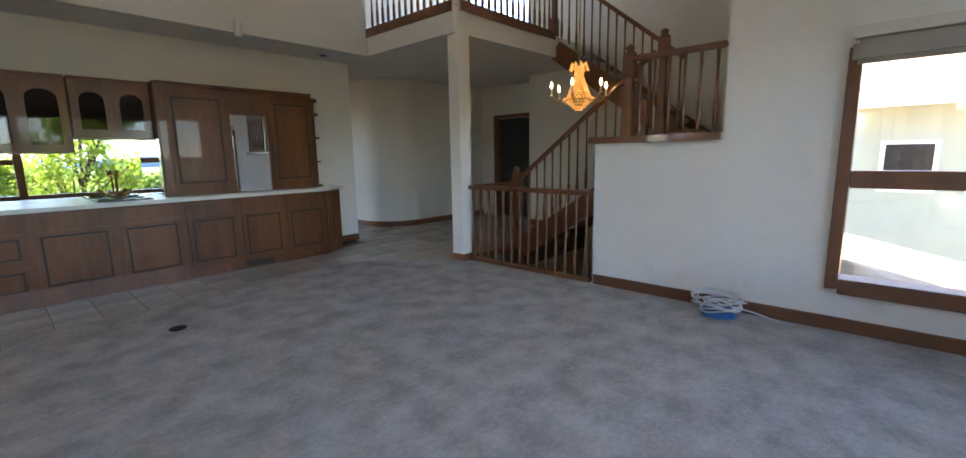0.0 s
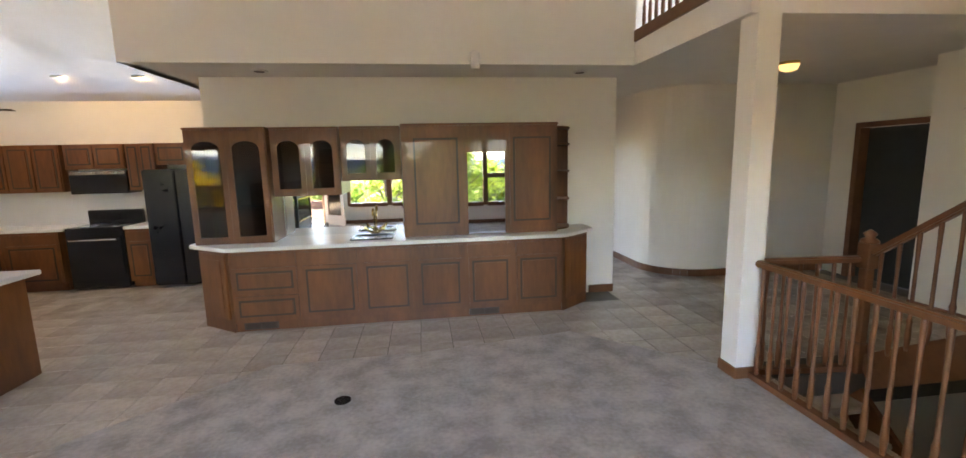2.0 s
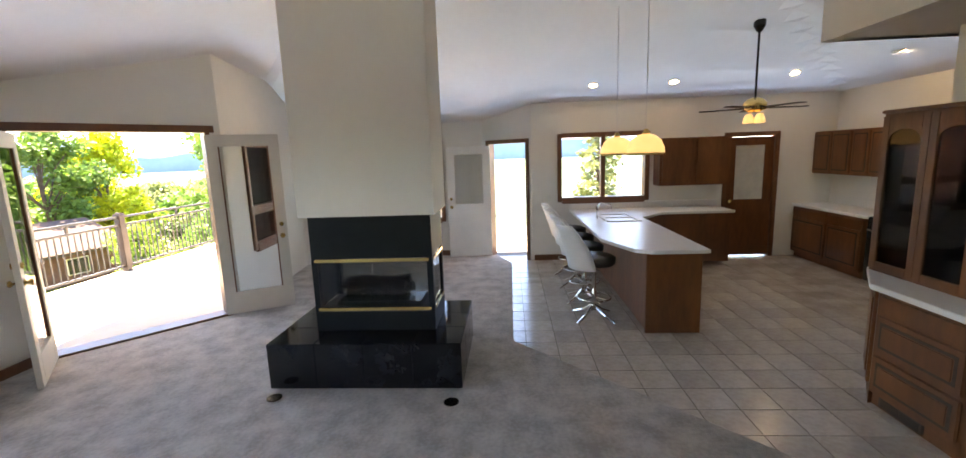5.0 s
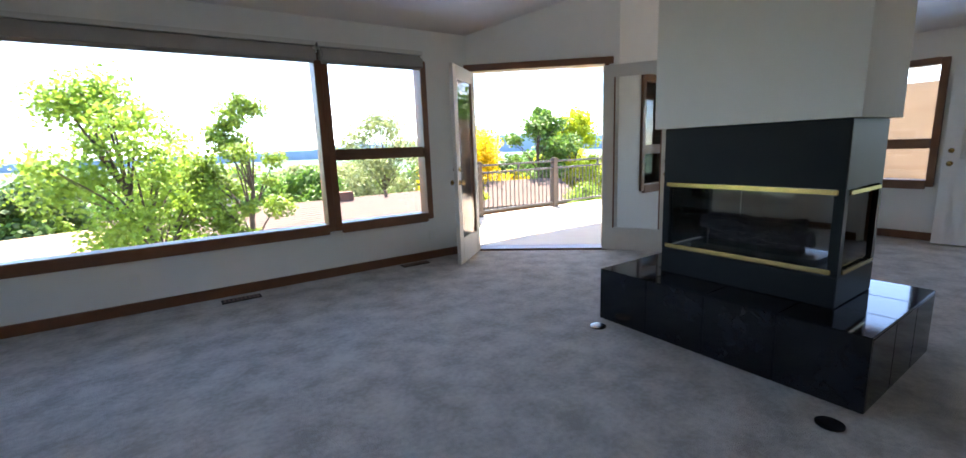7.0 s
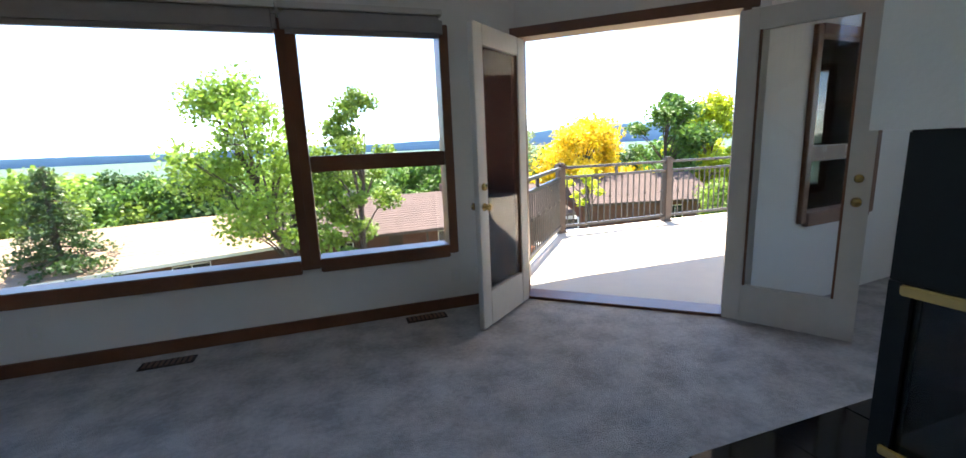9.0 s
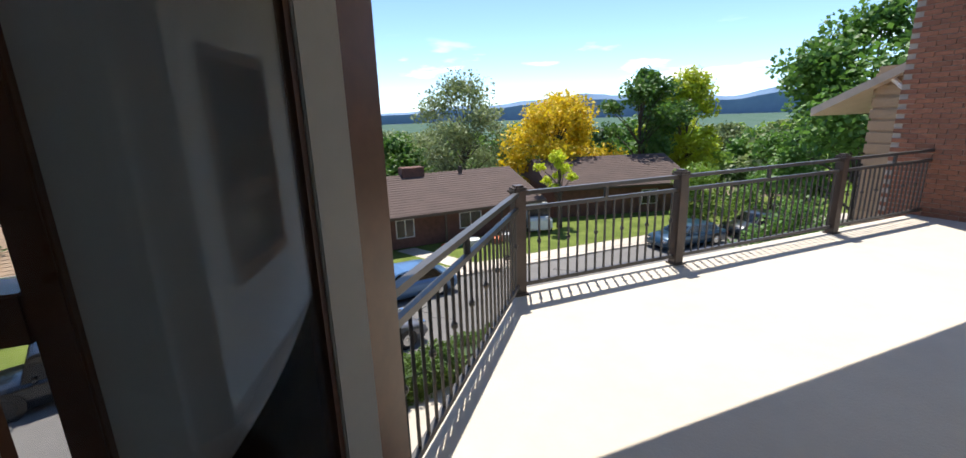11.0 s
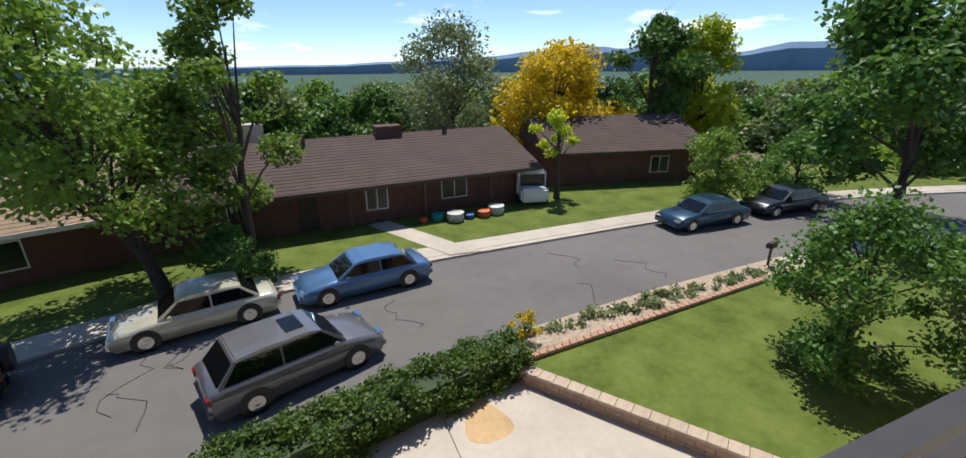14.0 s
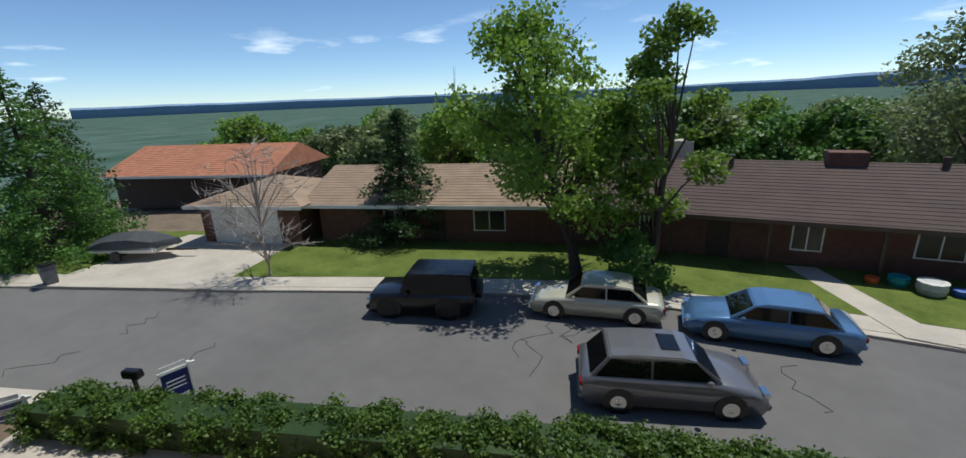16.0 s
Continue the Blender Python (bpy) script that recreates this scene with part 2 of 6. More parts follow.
def tube(bm, pts, r, seg=8, cap=True):
    """A round bar along points; r is one radius or one for each point."""
    pts = [Vector(p) for p in pts]
    rs = r if isinstance(r, (list, tuple)) else [r] * len(pts)
    rings = []
    for i, p in enumerate(pts):
        d = (pts[min(i + 1, len(pts) - 1)] - pts[max(i - 1, 0)]).normalized()
        u = d.cross(Vector((0, 0, 1)))
        u = (u if u.length > 0.05 else d.cross(Vector((0, 1, 0)))).normalized()
        w = u.cross(d)
        rings.append([bm.verts.new(p + (u * math.cos(2 * math.pi * k / seg) + w * math.sin(2 * math.pi * k / seg)) * rs[i]) for k in range(seg)])
    for a, b in zip(rings, rings[1:]):
        for k in range(seg):
            bm.faces.new((a[k], a[(k + 1) % seg], b[(k + 1) % seg], b[k]))
    if cap:
        bm.faces.new(rings[0][::-1]); bm.faces.new(rings[-1])


def lathe(bm, prof, seg=20, c=(0, 0, 0)):
    rings = [[bm.verts.new((c[0] + r * math.cos(2 * math.pi * k / seg), c[1] + r * math.sin(2 * math.pi * k / seg), c[2] + z)) for k in range(seg)] for r, z in prof]
    for a, b in zip(rings, rings[1:]):
        for k in range(seg):
            bm.faces.new((a[k], a[(k + 1) % seg], b[(k + 1) % seg], b[k]))
    bm.faces.new(rings[0][::-1]); bm.faces.new(rings[-1])


def beam(bm, a, b, w, h):
    """A square bar from a to b, w wide and h deep."""
    a, b = Vector(a), Vector(b)
    d = (b - a).normalized()
    s = d.cross(Vector((0, 0, 1)))
    s = (s if s.length > 0.01 else Vector((1, 0, 0))).normalized() * w / 2
    u = s.cross(d).normalized() * h / 2
    va = [bm.verts.new(a + i * s + j * u) for i, j in ((1, 1), (-1, 1), (-1, -1), (1, -1))]
    vb = [bm.verts.new(b + i * s + j * u) for i, j in ((1, 1), (-1, 1), (-1, -1), (1, -1))]
    for f in (va[::-1], vb, *[(va[i], va[(i + 1) % 4], vb[(i + 1) % 4], vb[i]) for i in range(4)]):
        bm.faces.new(f)
    bmesh.ops.recalc_face_normals(bm, faces=bm.faces)


def part(name, bm, material, parent=None, label="", smooth=False):
    me = bpy.data.meshes.new(name)
    bm.to_mesh(me); bm.free()
    me.materials.append(material)
    if smooth:
        for p in me.polygons:
            p.use_smooth = True
    ob = new(name, me)
    if parent is not None:
        ob.parent = parent
    if label:
        ob["label"] = label
    return ob


def mesh(fn, *a, **k):
    bm = bmesh.new()
    fn(bm, *a, **k)
    return bm


def boxes(*bs, bevel=0.0):
    bm = bmesh.new()
    for b in bs:
        bx(bm, *b)
    if bevel:
        bev(bm, bevel)
    return bm


def thing(name, label, cat, group="", at=(0, 0, 0), rz=0, kind=""):
    e = new(name)
    e.empty_display_size = 0.1
    e.matrix_basis = pose(*at, 0, 0, rz)
    return tagged(e, label, cat, group, kind)


def structure(name, bm, material, label="", cat=""):
    return tagged(part(name, bm, material), label, cat, kind="structure")


# ---------- structure: house shell ----------
CX0, CX1, CY0, CY1 = -3.8, 5.43, 0.2, 10.4


def ceil_z(x, y):
    return min(2.75 + .40 * (x + 3.8), 2.75 + .40 * (10.4 - y), 2.72 + .40 * (y - 0.2), 5.0)


def wall_seg(bm, a, b, th, z0, z1, holes=()):
    """A wall from a to b, its inner face on that line and its body to the left of it; holes as (from, to, bottom, top) along it."""
    a, b = Vector((*a, 0)), Vector((*b, 0))
    L = (b - a).length
    d = (b - a).normalized(); n = Vector((-d.y, d.x, 0))
    cuts = sorted({0, L, *[h[0] for h in holes], *[h[1] for h in holes]})
    for s, e in zip(cuts, cuts[1:]):
        spans = [(z0, z1)]
        for h in holes:
            if h[0] <= s + 1e-6 and h[1] >= e - 1e-6:
                spans = [(q0, q1) for p0, p1 in spans for q0, q1 in ((p0, min(p1, h[2])), (max(p0, h[3]), p1)) if q1 - q0 > 1e-4]
        for p0, p1 in spans:
            lo = [bm.verts.new(v + Vector((0, 0, p0))) for v in (a + d * s, a + d * e, a + d * e + n * th, a + d * s + n * th)]
            hi = [bm.verts.new(v.co + Vector((0, 0, p1 - p0))) for v in lo]
            bm.faces.new(lo[::-1]); bm.faces.new(hi)
            for i in range(4):
                bm.faces.new((lo[i], lo[(i + 1) % 4], hi[(i + 1) % 4], hi[i]))
    bmesh.ops.recalc_face_normals(bm, faces=bm.faces)


def wall(name, a, b, z1, holes=(), th=0.15, z0=0.0, m=None):
    return structure(name, mesh(wall_seg, a, b, th, z0, z1, holes), m or M_WALL, "cream painted plaster wall", "wall")


# front window wall, diagonal door wall, bay walls, kitchen walls
DA, DB = (0.16, 0.20), (-1.25, 1.42)
DL = math.hypot(DA[0] - DB[0], DA[1] - DB[1])
wall("wall_front", (5.43, 0.2), (0.16, 0.2), 3.2, [(0.10, 0.72, .56, 2.32), (0.79, 3.43, .56, 2.32), (3.52, 4.63, .56, 2.32)])
wall("wall_diagonal", DA, DB, 3.4, [(0.04, 1.70, 0.0, 2.31)])
wall("wall_bay_south", DB, (-3.75, 1.15), 3.4, [(0.55, 1.50, .75, 2.15)])
wall("wall_bay_corner", (-3.75, 1.15), (-4.35, 1.75), 3.0, [(0.12, 0.72, .72, 2.15)])
wall("wall_bay_west", (-4.35, 1.75), (-4.35, 4.45), 3.0, [(0.4, 1.9, .72, 2.15)])
wall("wall_bay_door", (-4.35, 4.45), (-3.8, 5.33), 3.0, [(0.13, 0.95, 0.0, 2.12)])
wall("wall_kitchen_west", (-3.8, 5.33), (-3.8, 10.4), 2.9, [(.50, 1.97, 1.09, 2.17), (3.32, 4.12, 0, 2.10)])
wall("wall_kitchen_north", (-3.8, 10.4), (1.0, 10.4), 3.0)
wall("wall_kitchen_east", (1.0, 10.4), (1.0, 8.35), 3.4, th=.12)
wall("wall_bar", (0.55, 8.2), (5.35, 8.2), 2.71, th=.15).location = (0, 0, 0)
wall("wall_kitchen_return", (0.55, 8.75), (0.55, 8.352), 2.71, th=.15)
wall("wall_above_bar", (0.17, 7.49), (5.23, 7.49), 5.2, th=.12, z0=2.712)
wall("wall_above_end", (0.17, 10.4), (0.17, 7.612), 5.2, th=.12, z0=2.712)
wall("wall_east", (5.43, 2.93), (5.43, 0.2), 5.2, [(0.80, 2.45, .36, 1.93)])
wall("wall_half", (5.43, 4.06), (5.43, 2.93), 1.40, z0=-2.7)
wall("wall_stair_far", (8.25, 6.9), (8.25, 2.78), 5.2, z0=-2.7)
wall("wall_stair_south", (8.25, 2.93), (5.58, 2.93), 5.2, z0=-2.7)
wall("wall_hall_jog", (8.85, 6.9), (8.402, 6.9), 2.71)
wall("wall_hall_east", (8.85, 8.62), (8.85, 6.9), 2.71, [(0.45, 1.32, 0, 2.06)])
# Room behind the hall doorway: its shade is put into the wall colour.
wall("wall_hall_room", (9.9, 9.5), (9.9, 6.5), 2.71, m=M_BRNSHADE)
wall("wall_hall_west", (5.35, 8.35), (5.35, 12.0), 2.71, [(1.6, 2.4, 0, 2.06)])
# Dark wall colour paints the unlit space behind this opening.
wall("wall_hall_back", (3.9, 11.0), (3.9, 9.0), 2.71, m=M_BRNSHADE)
wall("wall_hall_end", (5.2, 12.0), (7.0, 12.0), 2.71)
wall("wall_upper_far", (5.2, 9.0), (9.0, 9.0), 5.2, z0=3.0)
bm = bmesh.new()
R = 0.75
arc = [(6.25, 12.0), (6.25, 8.62 + R)] + [(6.25 + R - R * math.cos(a), 8.62 + R - R * math.sin(a)) for a in [i * math.pi / 24 for i in range(1, 12)]] + [(6.25 + R, 8.62), (8.85, 8.62)]
poly(bm, arc + [(8.85, 8.8), (7.0, 8.8), (6.5, 9.3), (6.45, 12.0)], 0, 2.71)
structure("wall_curved", bm, M_WALL, "curved cream plaster wall of the hall", "wall")
bm = bmesh.new()
for p, q in zip(arc, arc[1:]):
    d = Vector((q[0] - p[0], q[1] - p[1], 0)).normalized(); o = Vector((-d.y, d.x, 0)) * -0.012
    beam(bm, (p[0] + o.x, p[1] + o.y, .05), (q[0] + o.x, q[1] + o.y, .05), .024, .10)
structure("baseboard_curved", bm, M_TRIM, "brown wooden baseboard along the curved wall", "baseboard")

# ceilings
bm = bmesh.new()
NX, NY = 46, 52
gx = [-4.5 + i * (10.1 / NX) for i in range(NX + 1)]; gy = [0.05 + j * (10.4 / NY) for j in range(NY + 1)]
vs = [[bm.verts.new((x, y, ceil_z(x, y))) for y in gy] for x in gx]
for i in range(NX):
    for j in range(NY):
        bm.faces.new((vs[i][j], vs[i][j + 1], vs[i + 1][j + 1], vs[i + 1][j]))
bmesh.ops.solidify(bm, geom=bm.faces, thickness=-0.1)
structure("ceiling", bm, M_CEIL, "white textured vaulted ceiling", "ceiling")
structure("ceiling_stair", boxes((5.43, 0.0, 5.0, 9.2, 12.2, 5.15)), M_CEIL, "flat white ceiling above the stairs", "ceiling")
structure("ceiling_soffit", boxes((0.29, 7.61, 2.712, 5.35, 8.35, 2.80), (0.18, 7.61, 2.712, .29, 10.4, 2.8), (.29, 8.35, 2.712, 1.0, 10.4, 2.8)), M_CEIL, "white dropped soffit over the bar", "ceiling")
bm = bmesh.new()
poly(bm, [(5.24, 5.78), (7.25, 5.70), (9.9, 5.70), (9.9, 12.1), (3.8, 12.1), (3.8, 8.36), (5.24, 8.36)], 2.714, 3.0)
structure("ceiling_bridge", bm, M_CEIL, "white bridge floor between the upper rooms", "ceiling")

# floors
bm = bmesh.new()
poly(bm, [(5.43, 0.05), (5.43, 5.9), (4.35, 6.95), (2.9, 6.72), (1.55, 6.68), (-0.25, 4.95), (-3.6, 4.95), (-4.5, 4.6), (-4.5, 1.0), (-1.25, 1.2), (0.05, 0.05)], -0.2, 0.0)
structure("floor", bm, M_CARPET, "worn greyish beige cut-pile carpet", "floor")
structure("floor_tiled", boxes((-4.5, 4.5, -.3, 5.43, 12.1, -.008), (5.43, 5.72, -.3, 9.9, 12.1, -.008)), M_GROUT, "dark grout bed of the tiled floor", "floor")
structure("floor_lower", boxes((3.5, 2.0, -2.8, 8.6, 7.0, -2.7)), M_CARPET, "carpeted floor of the lower storey", "floor")
structure("wall_stairwell", boxes((5.3, 5.73, -2.7, 8.3, 5.85, -.31), (5.28, 4.06, -2.7, 5.42, 5.73, -.2)), M_WALL, "cream stairwell wall", "wall")


# ---------- windows and doors ----------
def framed(name, a, b, z0, z1, label, rails=(), posts=(), w=0.07, depth=0.19, m=M_TRIM, cat="window", kind="structure", pane=True):
    """A framed window along a-b in plan: jambs, head, sill, mullions and panes."""
    a3, b3 = Vector((*a, 0)), Vector((*b, 0))
    L = (b3 - a3).length
    ang = math.degrees(math.atan2(b3.y - a3.y, b3.x - a3.x))
    t = thing(name, label, cat, at=(a3.x, a3.y, 0), rz=ang, kind=kind)
    part("window_frame", boxes((-w + .02, -.035, z0 - .05, .025, .16, z1 + .05), (L - .025, -.035, z0 - .05, L + w - .02, .16, z1 + .05), (.025, -.035, z1 - .02, L - .025, .16, z1 + .06), bevel=.006), m, t)
    part("window_sill", boxes((.025, -.045, z0 - .08, L - .025, .16, z0 + .03), bevel=.008), m, t)
    for x in posts:
        part("mullion", boxes((x - .035, -.02, z0 + .03, x + .035, .13, z1 - .02), bevel=.005), m, t)
    for x0, x1, z in rails:
        part("rail", boxes((x0 + .03, -.025, z - .06, x1 - .03, .125, z + .06), bevel=.006), m, t)
    if pane:
        p = part("pane", boxes((.02, 0.064, z0, L - .02, 0.07, z1)), M_GLASS, t)
        p.visible_shadow = False
    return t


framed("window_1", (4.64, 0.2), (2.00, 0.2), .56, 2.32, "large picture window in a brown wooden frame")
framed("window_2", (1.91, 0.2), (0.80, 0.2), .56, 2.32, "two-part side window in a brown wooden frame", rails=[(0, 1.11, 1.33)])
framed("window_3", (5.33, 0.2), (4.71, 0.2), .56, 2.32, "two-part corner window in a brown wooden frame", rails=[(0, .62, 1.33)])
framed("window_4", (5.43, 2.13), (5.43, 0.48), .36, 1.93, "two-part window in a brown wooden frame", rails=[(0, 1.65, 1.1)])
d = Vector((DB[0] - DA[0], DB[1] - DA[1])) / DL
ux, uy = (-3.75 + 1.25) / 2.515, (1.15 - 1.42) / 2.515
framed("window_5", (-1.25 + ux * .55, 1.42 + uy * .55), (-1.25 + ux * 1.5, 1.42 + uy * 1.5), .75, 2.15, "two-part bay window in a brown frame", rails=[(0, .95, 1.25)])
framed("window_6", (-3.75 - .0849, 1.2349), (-3.75 - .509, 1.659), .72, 2.15, "narrow bay window in a brown frame", rails=[(0, .6, 1.2)])
framed("window_7", (-4.35, 2.15), (-4.35, 3.65), .72, 2.15, "bay window in a brown frame", rails=[(0, 1.5, 1.2)])
framed("window_8", (-3.8, 5.83), (-3.8, 7.30), 1.09, 2.17, "kitchen casement window in a brown frame", posts=[.735])

for x0, x1 in ((0.80, 1.98), (2.0, 4.68)):
    t = thing("roller_blind", "taupe fabric roller blind rolled up above the window", "blind", "rolled blinds")
    part("fabric", boxes((x0, .21, 2.26, x1, .30, 2.42), bevel=.03), M_BLIND, t)
    part("head_rail", boxes((x0, .205, 2.425, x1, .285, 2.47), bevel=.005), M_DOORW, t)
t = thing("roller_blind", "taupe fabric roller blind rolled up above the window", "blind", "rolled blinds")
part("fabric", boxes((5.33, .40, 1.86, 5.42, 2.16, 2.02), bevel=.03), M_BLIND, t)
part("head_rail", boxes((5.34, .40, 2.025, 5.425, 2.16, 2.10), bevel=.005), M_DOORW, t)


def door_leaf(name, hinge, ang, w, h, label, m, glass_from=0.28, solid=False, knob_side=1, cat="door"):
    """A glazed leaf that turns on its hinge; local x runs from hinge to lock."""
    t = thing(name, label, cat, at=(hinge[0], hinge[1], 0.02), rz=ang, kind="structure")
    s = 0.125
    part("stile", boxes((0, -.022, 0, s, .022, h), bevel=.004), m, t)
    part("stile", boxes((w - s, -.022, 0, w, .022, h), bevel=.004), m, t)
    part("top_rail", boxes((s, -.022, h - .14, w - s, .022, h), bevel=.003), m, t)
    part("bottom_rail", boxes((s, -.022, 0, w - s, .022, glass_from), bevel=.003), m, t)
    if glass_from > 0.6:
        for x0, x1 in ((s + .02, w / 2 - .03), (w / 2 + .03, w - s - .02)):
            part("panel", boxes((x0, -.028, .15, x1, .028, glass_from - .12), bevel=.01), m, t)
    p = part("pane", boxes((s, -.004, glass_from, w - s, .004, h - .14)), M_GLASS, t)
    p.visible_shadow = False
    part("glazing_bead", boxes((s, -.014, glass_from, s + .015, .014, h - .14), (w - s - .015, -.014, glass_from, w - s, .014, h - .14)), M_TRIM if m is M_DOORW else m, t)
    for z, r in ((.95, .03), (1.10, .027)):
        bm = bmesh.new()
        for sg in (-1, 1):
            lathe(bm, [(r, .022), (r, .03), (r * .4, .035), (r * .4, .05), (r, .06), (r * .8, .08)] if z < 1 else [(r, .022), (r, .04)], 16)
        bmesh.ops.rotate(bm, verts=bm.verts, cent=(0, 0, 0), matrix=Matrix.Rotation(radians(90), 3, "X"))
        g2 = bmesh.ops.duplicate(bm, geom=bm.verts[:] + bm.edges[:] + bm.faces[:])
        bmesh.ops.rotate(bm, verts=[v for v in g2["geom"] if isinstance(v, bmesh.types.BMVert)], cent=(0, 0, 0), matrix=Matrix.Rotation(radians(180), 3, "Z"))
        bmesh.ops.translate(bm, verts=bm.verts, vec=(w - .065, 0, z))
        part("door_knob" if z < 1 else "deadbolt", bm, M_BRASS, t, smooth=True)
    return t


LA = (DA[0] + d.x * .07, DA[1] + d.y * .07)
LB = (DA[0] + d.x * 1.67, DA[1] + d.y * 1.67)
nrm = Vector((-d.y, d.x)) * -1
door_leaf("door_1", (LA[0] + .03, LA[1] + .05), 40, .80, 2.24, "cream glazed french door leaf standing open", M_DOORW)
door_leaf("door_2", (LB[0] + .03, LB[1] + .04), 121, .80, 2.24, "cream glazed french door leaf folded open", M_DOORW)
t = thing("door_3", "brown wooden frame of the french doors", "door frame", at=(DA[0], DA[1], 0), rz=math.degrees(math.atan2(d.y, d.x)), kind="structure")
part("jamb", boxes((.0, -.03, 0, .05, .17, 2.31)), M_TRIM, t)
part("jamb", boxes((1.69, -.03, 0, 1.74, .17, 2.31)), M_TRIM, t)
part("head", boxes((-.05, -.03, 2.29, 1.79, .17, 2.37)), M_TRIM, t)
part("threshold", boxes((.05, -.03, -.02, 1.69, .20, .025), bevel=.005), M_TRIM, t)
ga = Vector((.55, .88)).normalized()
door_leaf("door_4", (-4.35 + ga.x * .15 + .05, 4.45 + ga.y * .15), -82, .80, 2.05, "white half-glazed panelled door standing open", M_WHITEP, glass_from=1.0)
t = thing("door_5", "brown wooden frame of the balcony door", "door frame", at=(-4.35, 4.45, 0), rz=math.degrees(math.atan2(ga.y, ga.x)), kind="structure")
part("jamb", boxes((.09, -.03, 0, .15, .16, 2.12)), M_TRIM, t)
part("jamb", boxes((.93, -.03, 0, .99, .16, 2.12)), M_TRIM, t)
part("head", boxes((.09, -.03, 2.10, .99, .16, 2.17)), M_TRIM, t)
t = thing("door_6", "brown wooden kitchen door with an upper glass pane", "door", kind="structure")
part("leaf", boxes((-3.86, 8.66, .02, -3.815, 9.42, 1.0), (-3.86, 8.66, 1.0, -3.815, 8.80, 2.06), (-3.86, 9.28, 1.0, -3.815, 9.42, 2.06), (-3.86, 8.80, 1.92, -3.815, 9.28, 2.06), bevel=.004), M_WOOD, t)
part("pane", boxes((-3.845, 8.80, 1.0, -3.835, 9.28, 1.92)), mat("frosted_pane", (.55, .55, .50), .3, scale=2), t)
part("frame", boxes((-3.9, 8.59, 0, -3.775, 8.655, 2.10), (-3.9, 9.425, 0, -3.775, 9.49, 2.10), (-3.9, 8.59, 2.065, -3.775, 9.49, 2.14)), M_TRIM, t)
part("door_knob", mesh(lathe, [(.03, 0), (.03, .05)], 12, (-3.80, 8.73, .95)), M_BRASS, t)
t = thing("door_7", "brown wooden frame of a doorway darkened by a sheet", "door frame", kind="structure")
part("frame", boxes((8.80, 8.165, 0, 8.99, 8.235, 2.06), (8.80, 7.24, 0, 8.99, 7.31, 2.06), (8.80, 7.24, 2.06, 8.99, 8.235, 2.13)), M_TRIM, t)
# Near-black sheet across the opening stands for the shade inside the doorway.
part("leaf", boxes((8.94, 7.32, .01, 8.98, 8.16, 2.05)), mat("doorway_shade", (.02, .022, .022), .5), t)

# baseboards
for n, b in enumerate([(0.2, .20, 0, 5.40, .222, .10), (5.405, .25, 0, 5.429, 4.04, .10), (5.02, 8.175, 0, 5.35, 8.199, .10), (-3.799, 5.36, 0, -3.776, 8.58, .1), (-4.349, 1.8, 0, -4.326, 4.4, .1), (8.226, 5.8, 0, 8.249, 6.9, .1)]):
    structure("baseboard", boxes(b, bevel=.004), M_TRIM, "brown wooden baseboard", "baseboard")

# wall plates and floor vents
def plate(x, y, z, face, cat="outlet"):
    t = thing(cat, "ivory plastic electrical plate on the wall", cat, "wall plates", at=(x, y, z), rz=face)
    part("cover", boxes((-.04, -.006, -.06, .04, .004, .06), bevel=.004), M_PLATE, t)
    for s in (-.025, .02):
        part("socket", boxes((-.014, -.010, s - .014, .014, -.004, s + .014), bevel=.003), M_WHITEP, t)


for y, z, c in ((3.48, .22, "outlet"), (3.18, .22, "outlet"), (2.78, .22, "outlet"), (2.66, .22, "outlet"), (1.88, .22, "outlet"), (2.36, 1.15, "light_switch")):
    plate(5.428, y, z, -90, c)
plate(3.75, .206, .30, 180); plate(.78, .206, .30, 180); plate(-3.796, 5.62, 1.12, 90, "light_switch"); plate(8.84, 6.98, 1.1, -90, "light_switch")
for x, y, r in ((2.96, .40, 0), (1.09, .34, 0)):
    t = thing("floor_vent", "brown metal floor register in the carpet", "vent", "floor registers", at=(x, y, 0), rz=r)
    part("frame", boxes((-.17, -.06, 0, .17, .06, .008)), M_BRNSHADE, t)
    for k in range(9):
        part("slat", boxes((-.15 + k * .035, -.045, .008, -.13 + k * .035, .045, .012)), M_TRIM, t)
for x, y in ((2.27, 5.96), (.86, 2.98), (.92, 4.45)):
    tagged(part("floor_outlet", mesh(lathe, [(.06, 0), (.06, .008), (.03, .012)], 20, (x, y, 0)), M_BLACK), "small round dark floor outlet in the carpet", "outlet", "floor outlets")

# cable coil
t = thing("cable_coil", "coil of white cable with a blue reel on the carpet", "cable", at=(5.22, 2.82, 0.0))
part("reel", mesh(lathe, [(.10, .0), (.13, .01), (.13, .06), (.09, .07)], 20), M_BLUE, t)
rnd = random.Random(4)
for k in range(9):
    r, z = .10 + rnd.random() * .06, .07 + k * .012
    tx, ty = rnd.uniform(-.04, .04), rnd.uniform(-.05, .05)
    part("loop", mesh(tube, [(tx + r * math.cos(a), ty + 1.2 * r * math.sin(a), z + .02 * math.sin(a * 2 + k)) for a in [i * math.pi / 9 for i in range(19)]], .006, 6), M_CABLE, t)
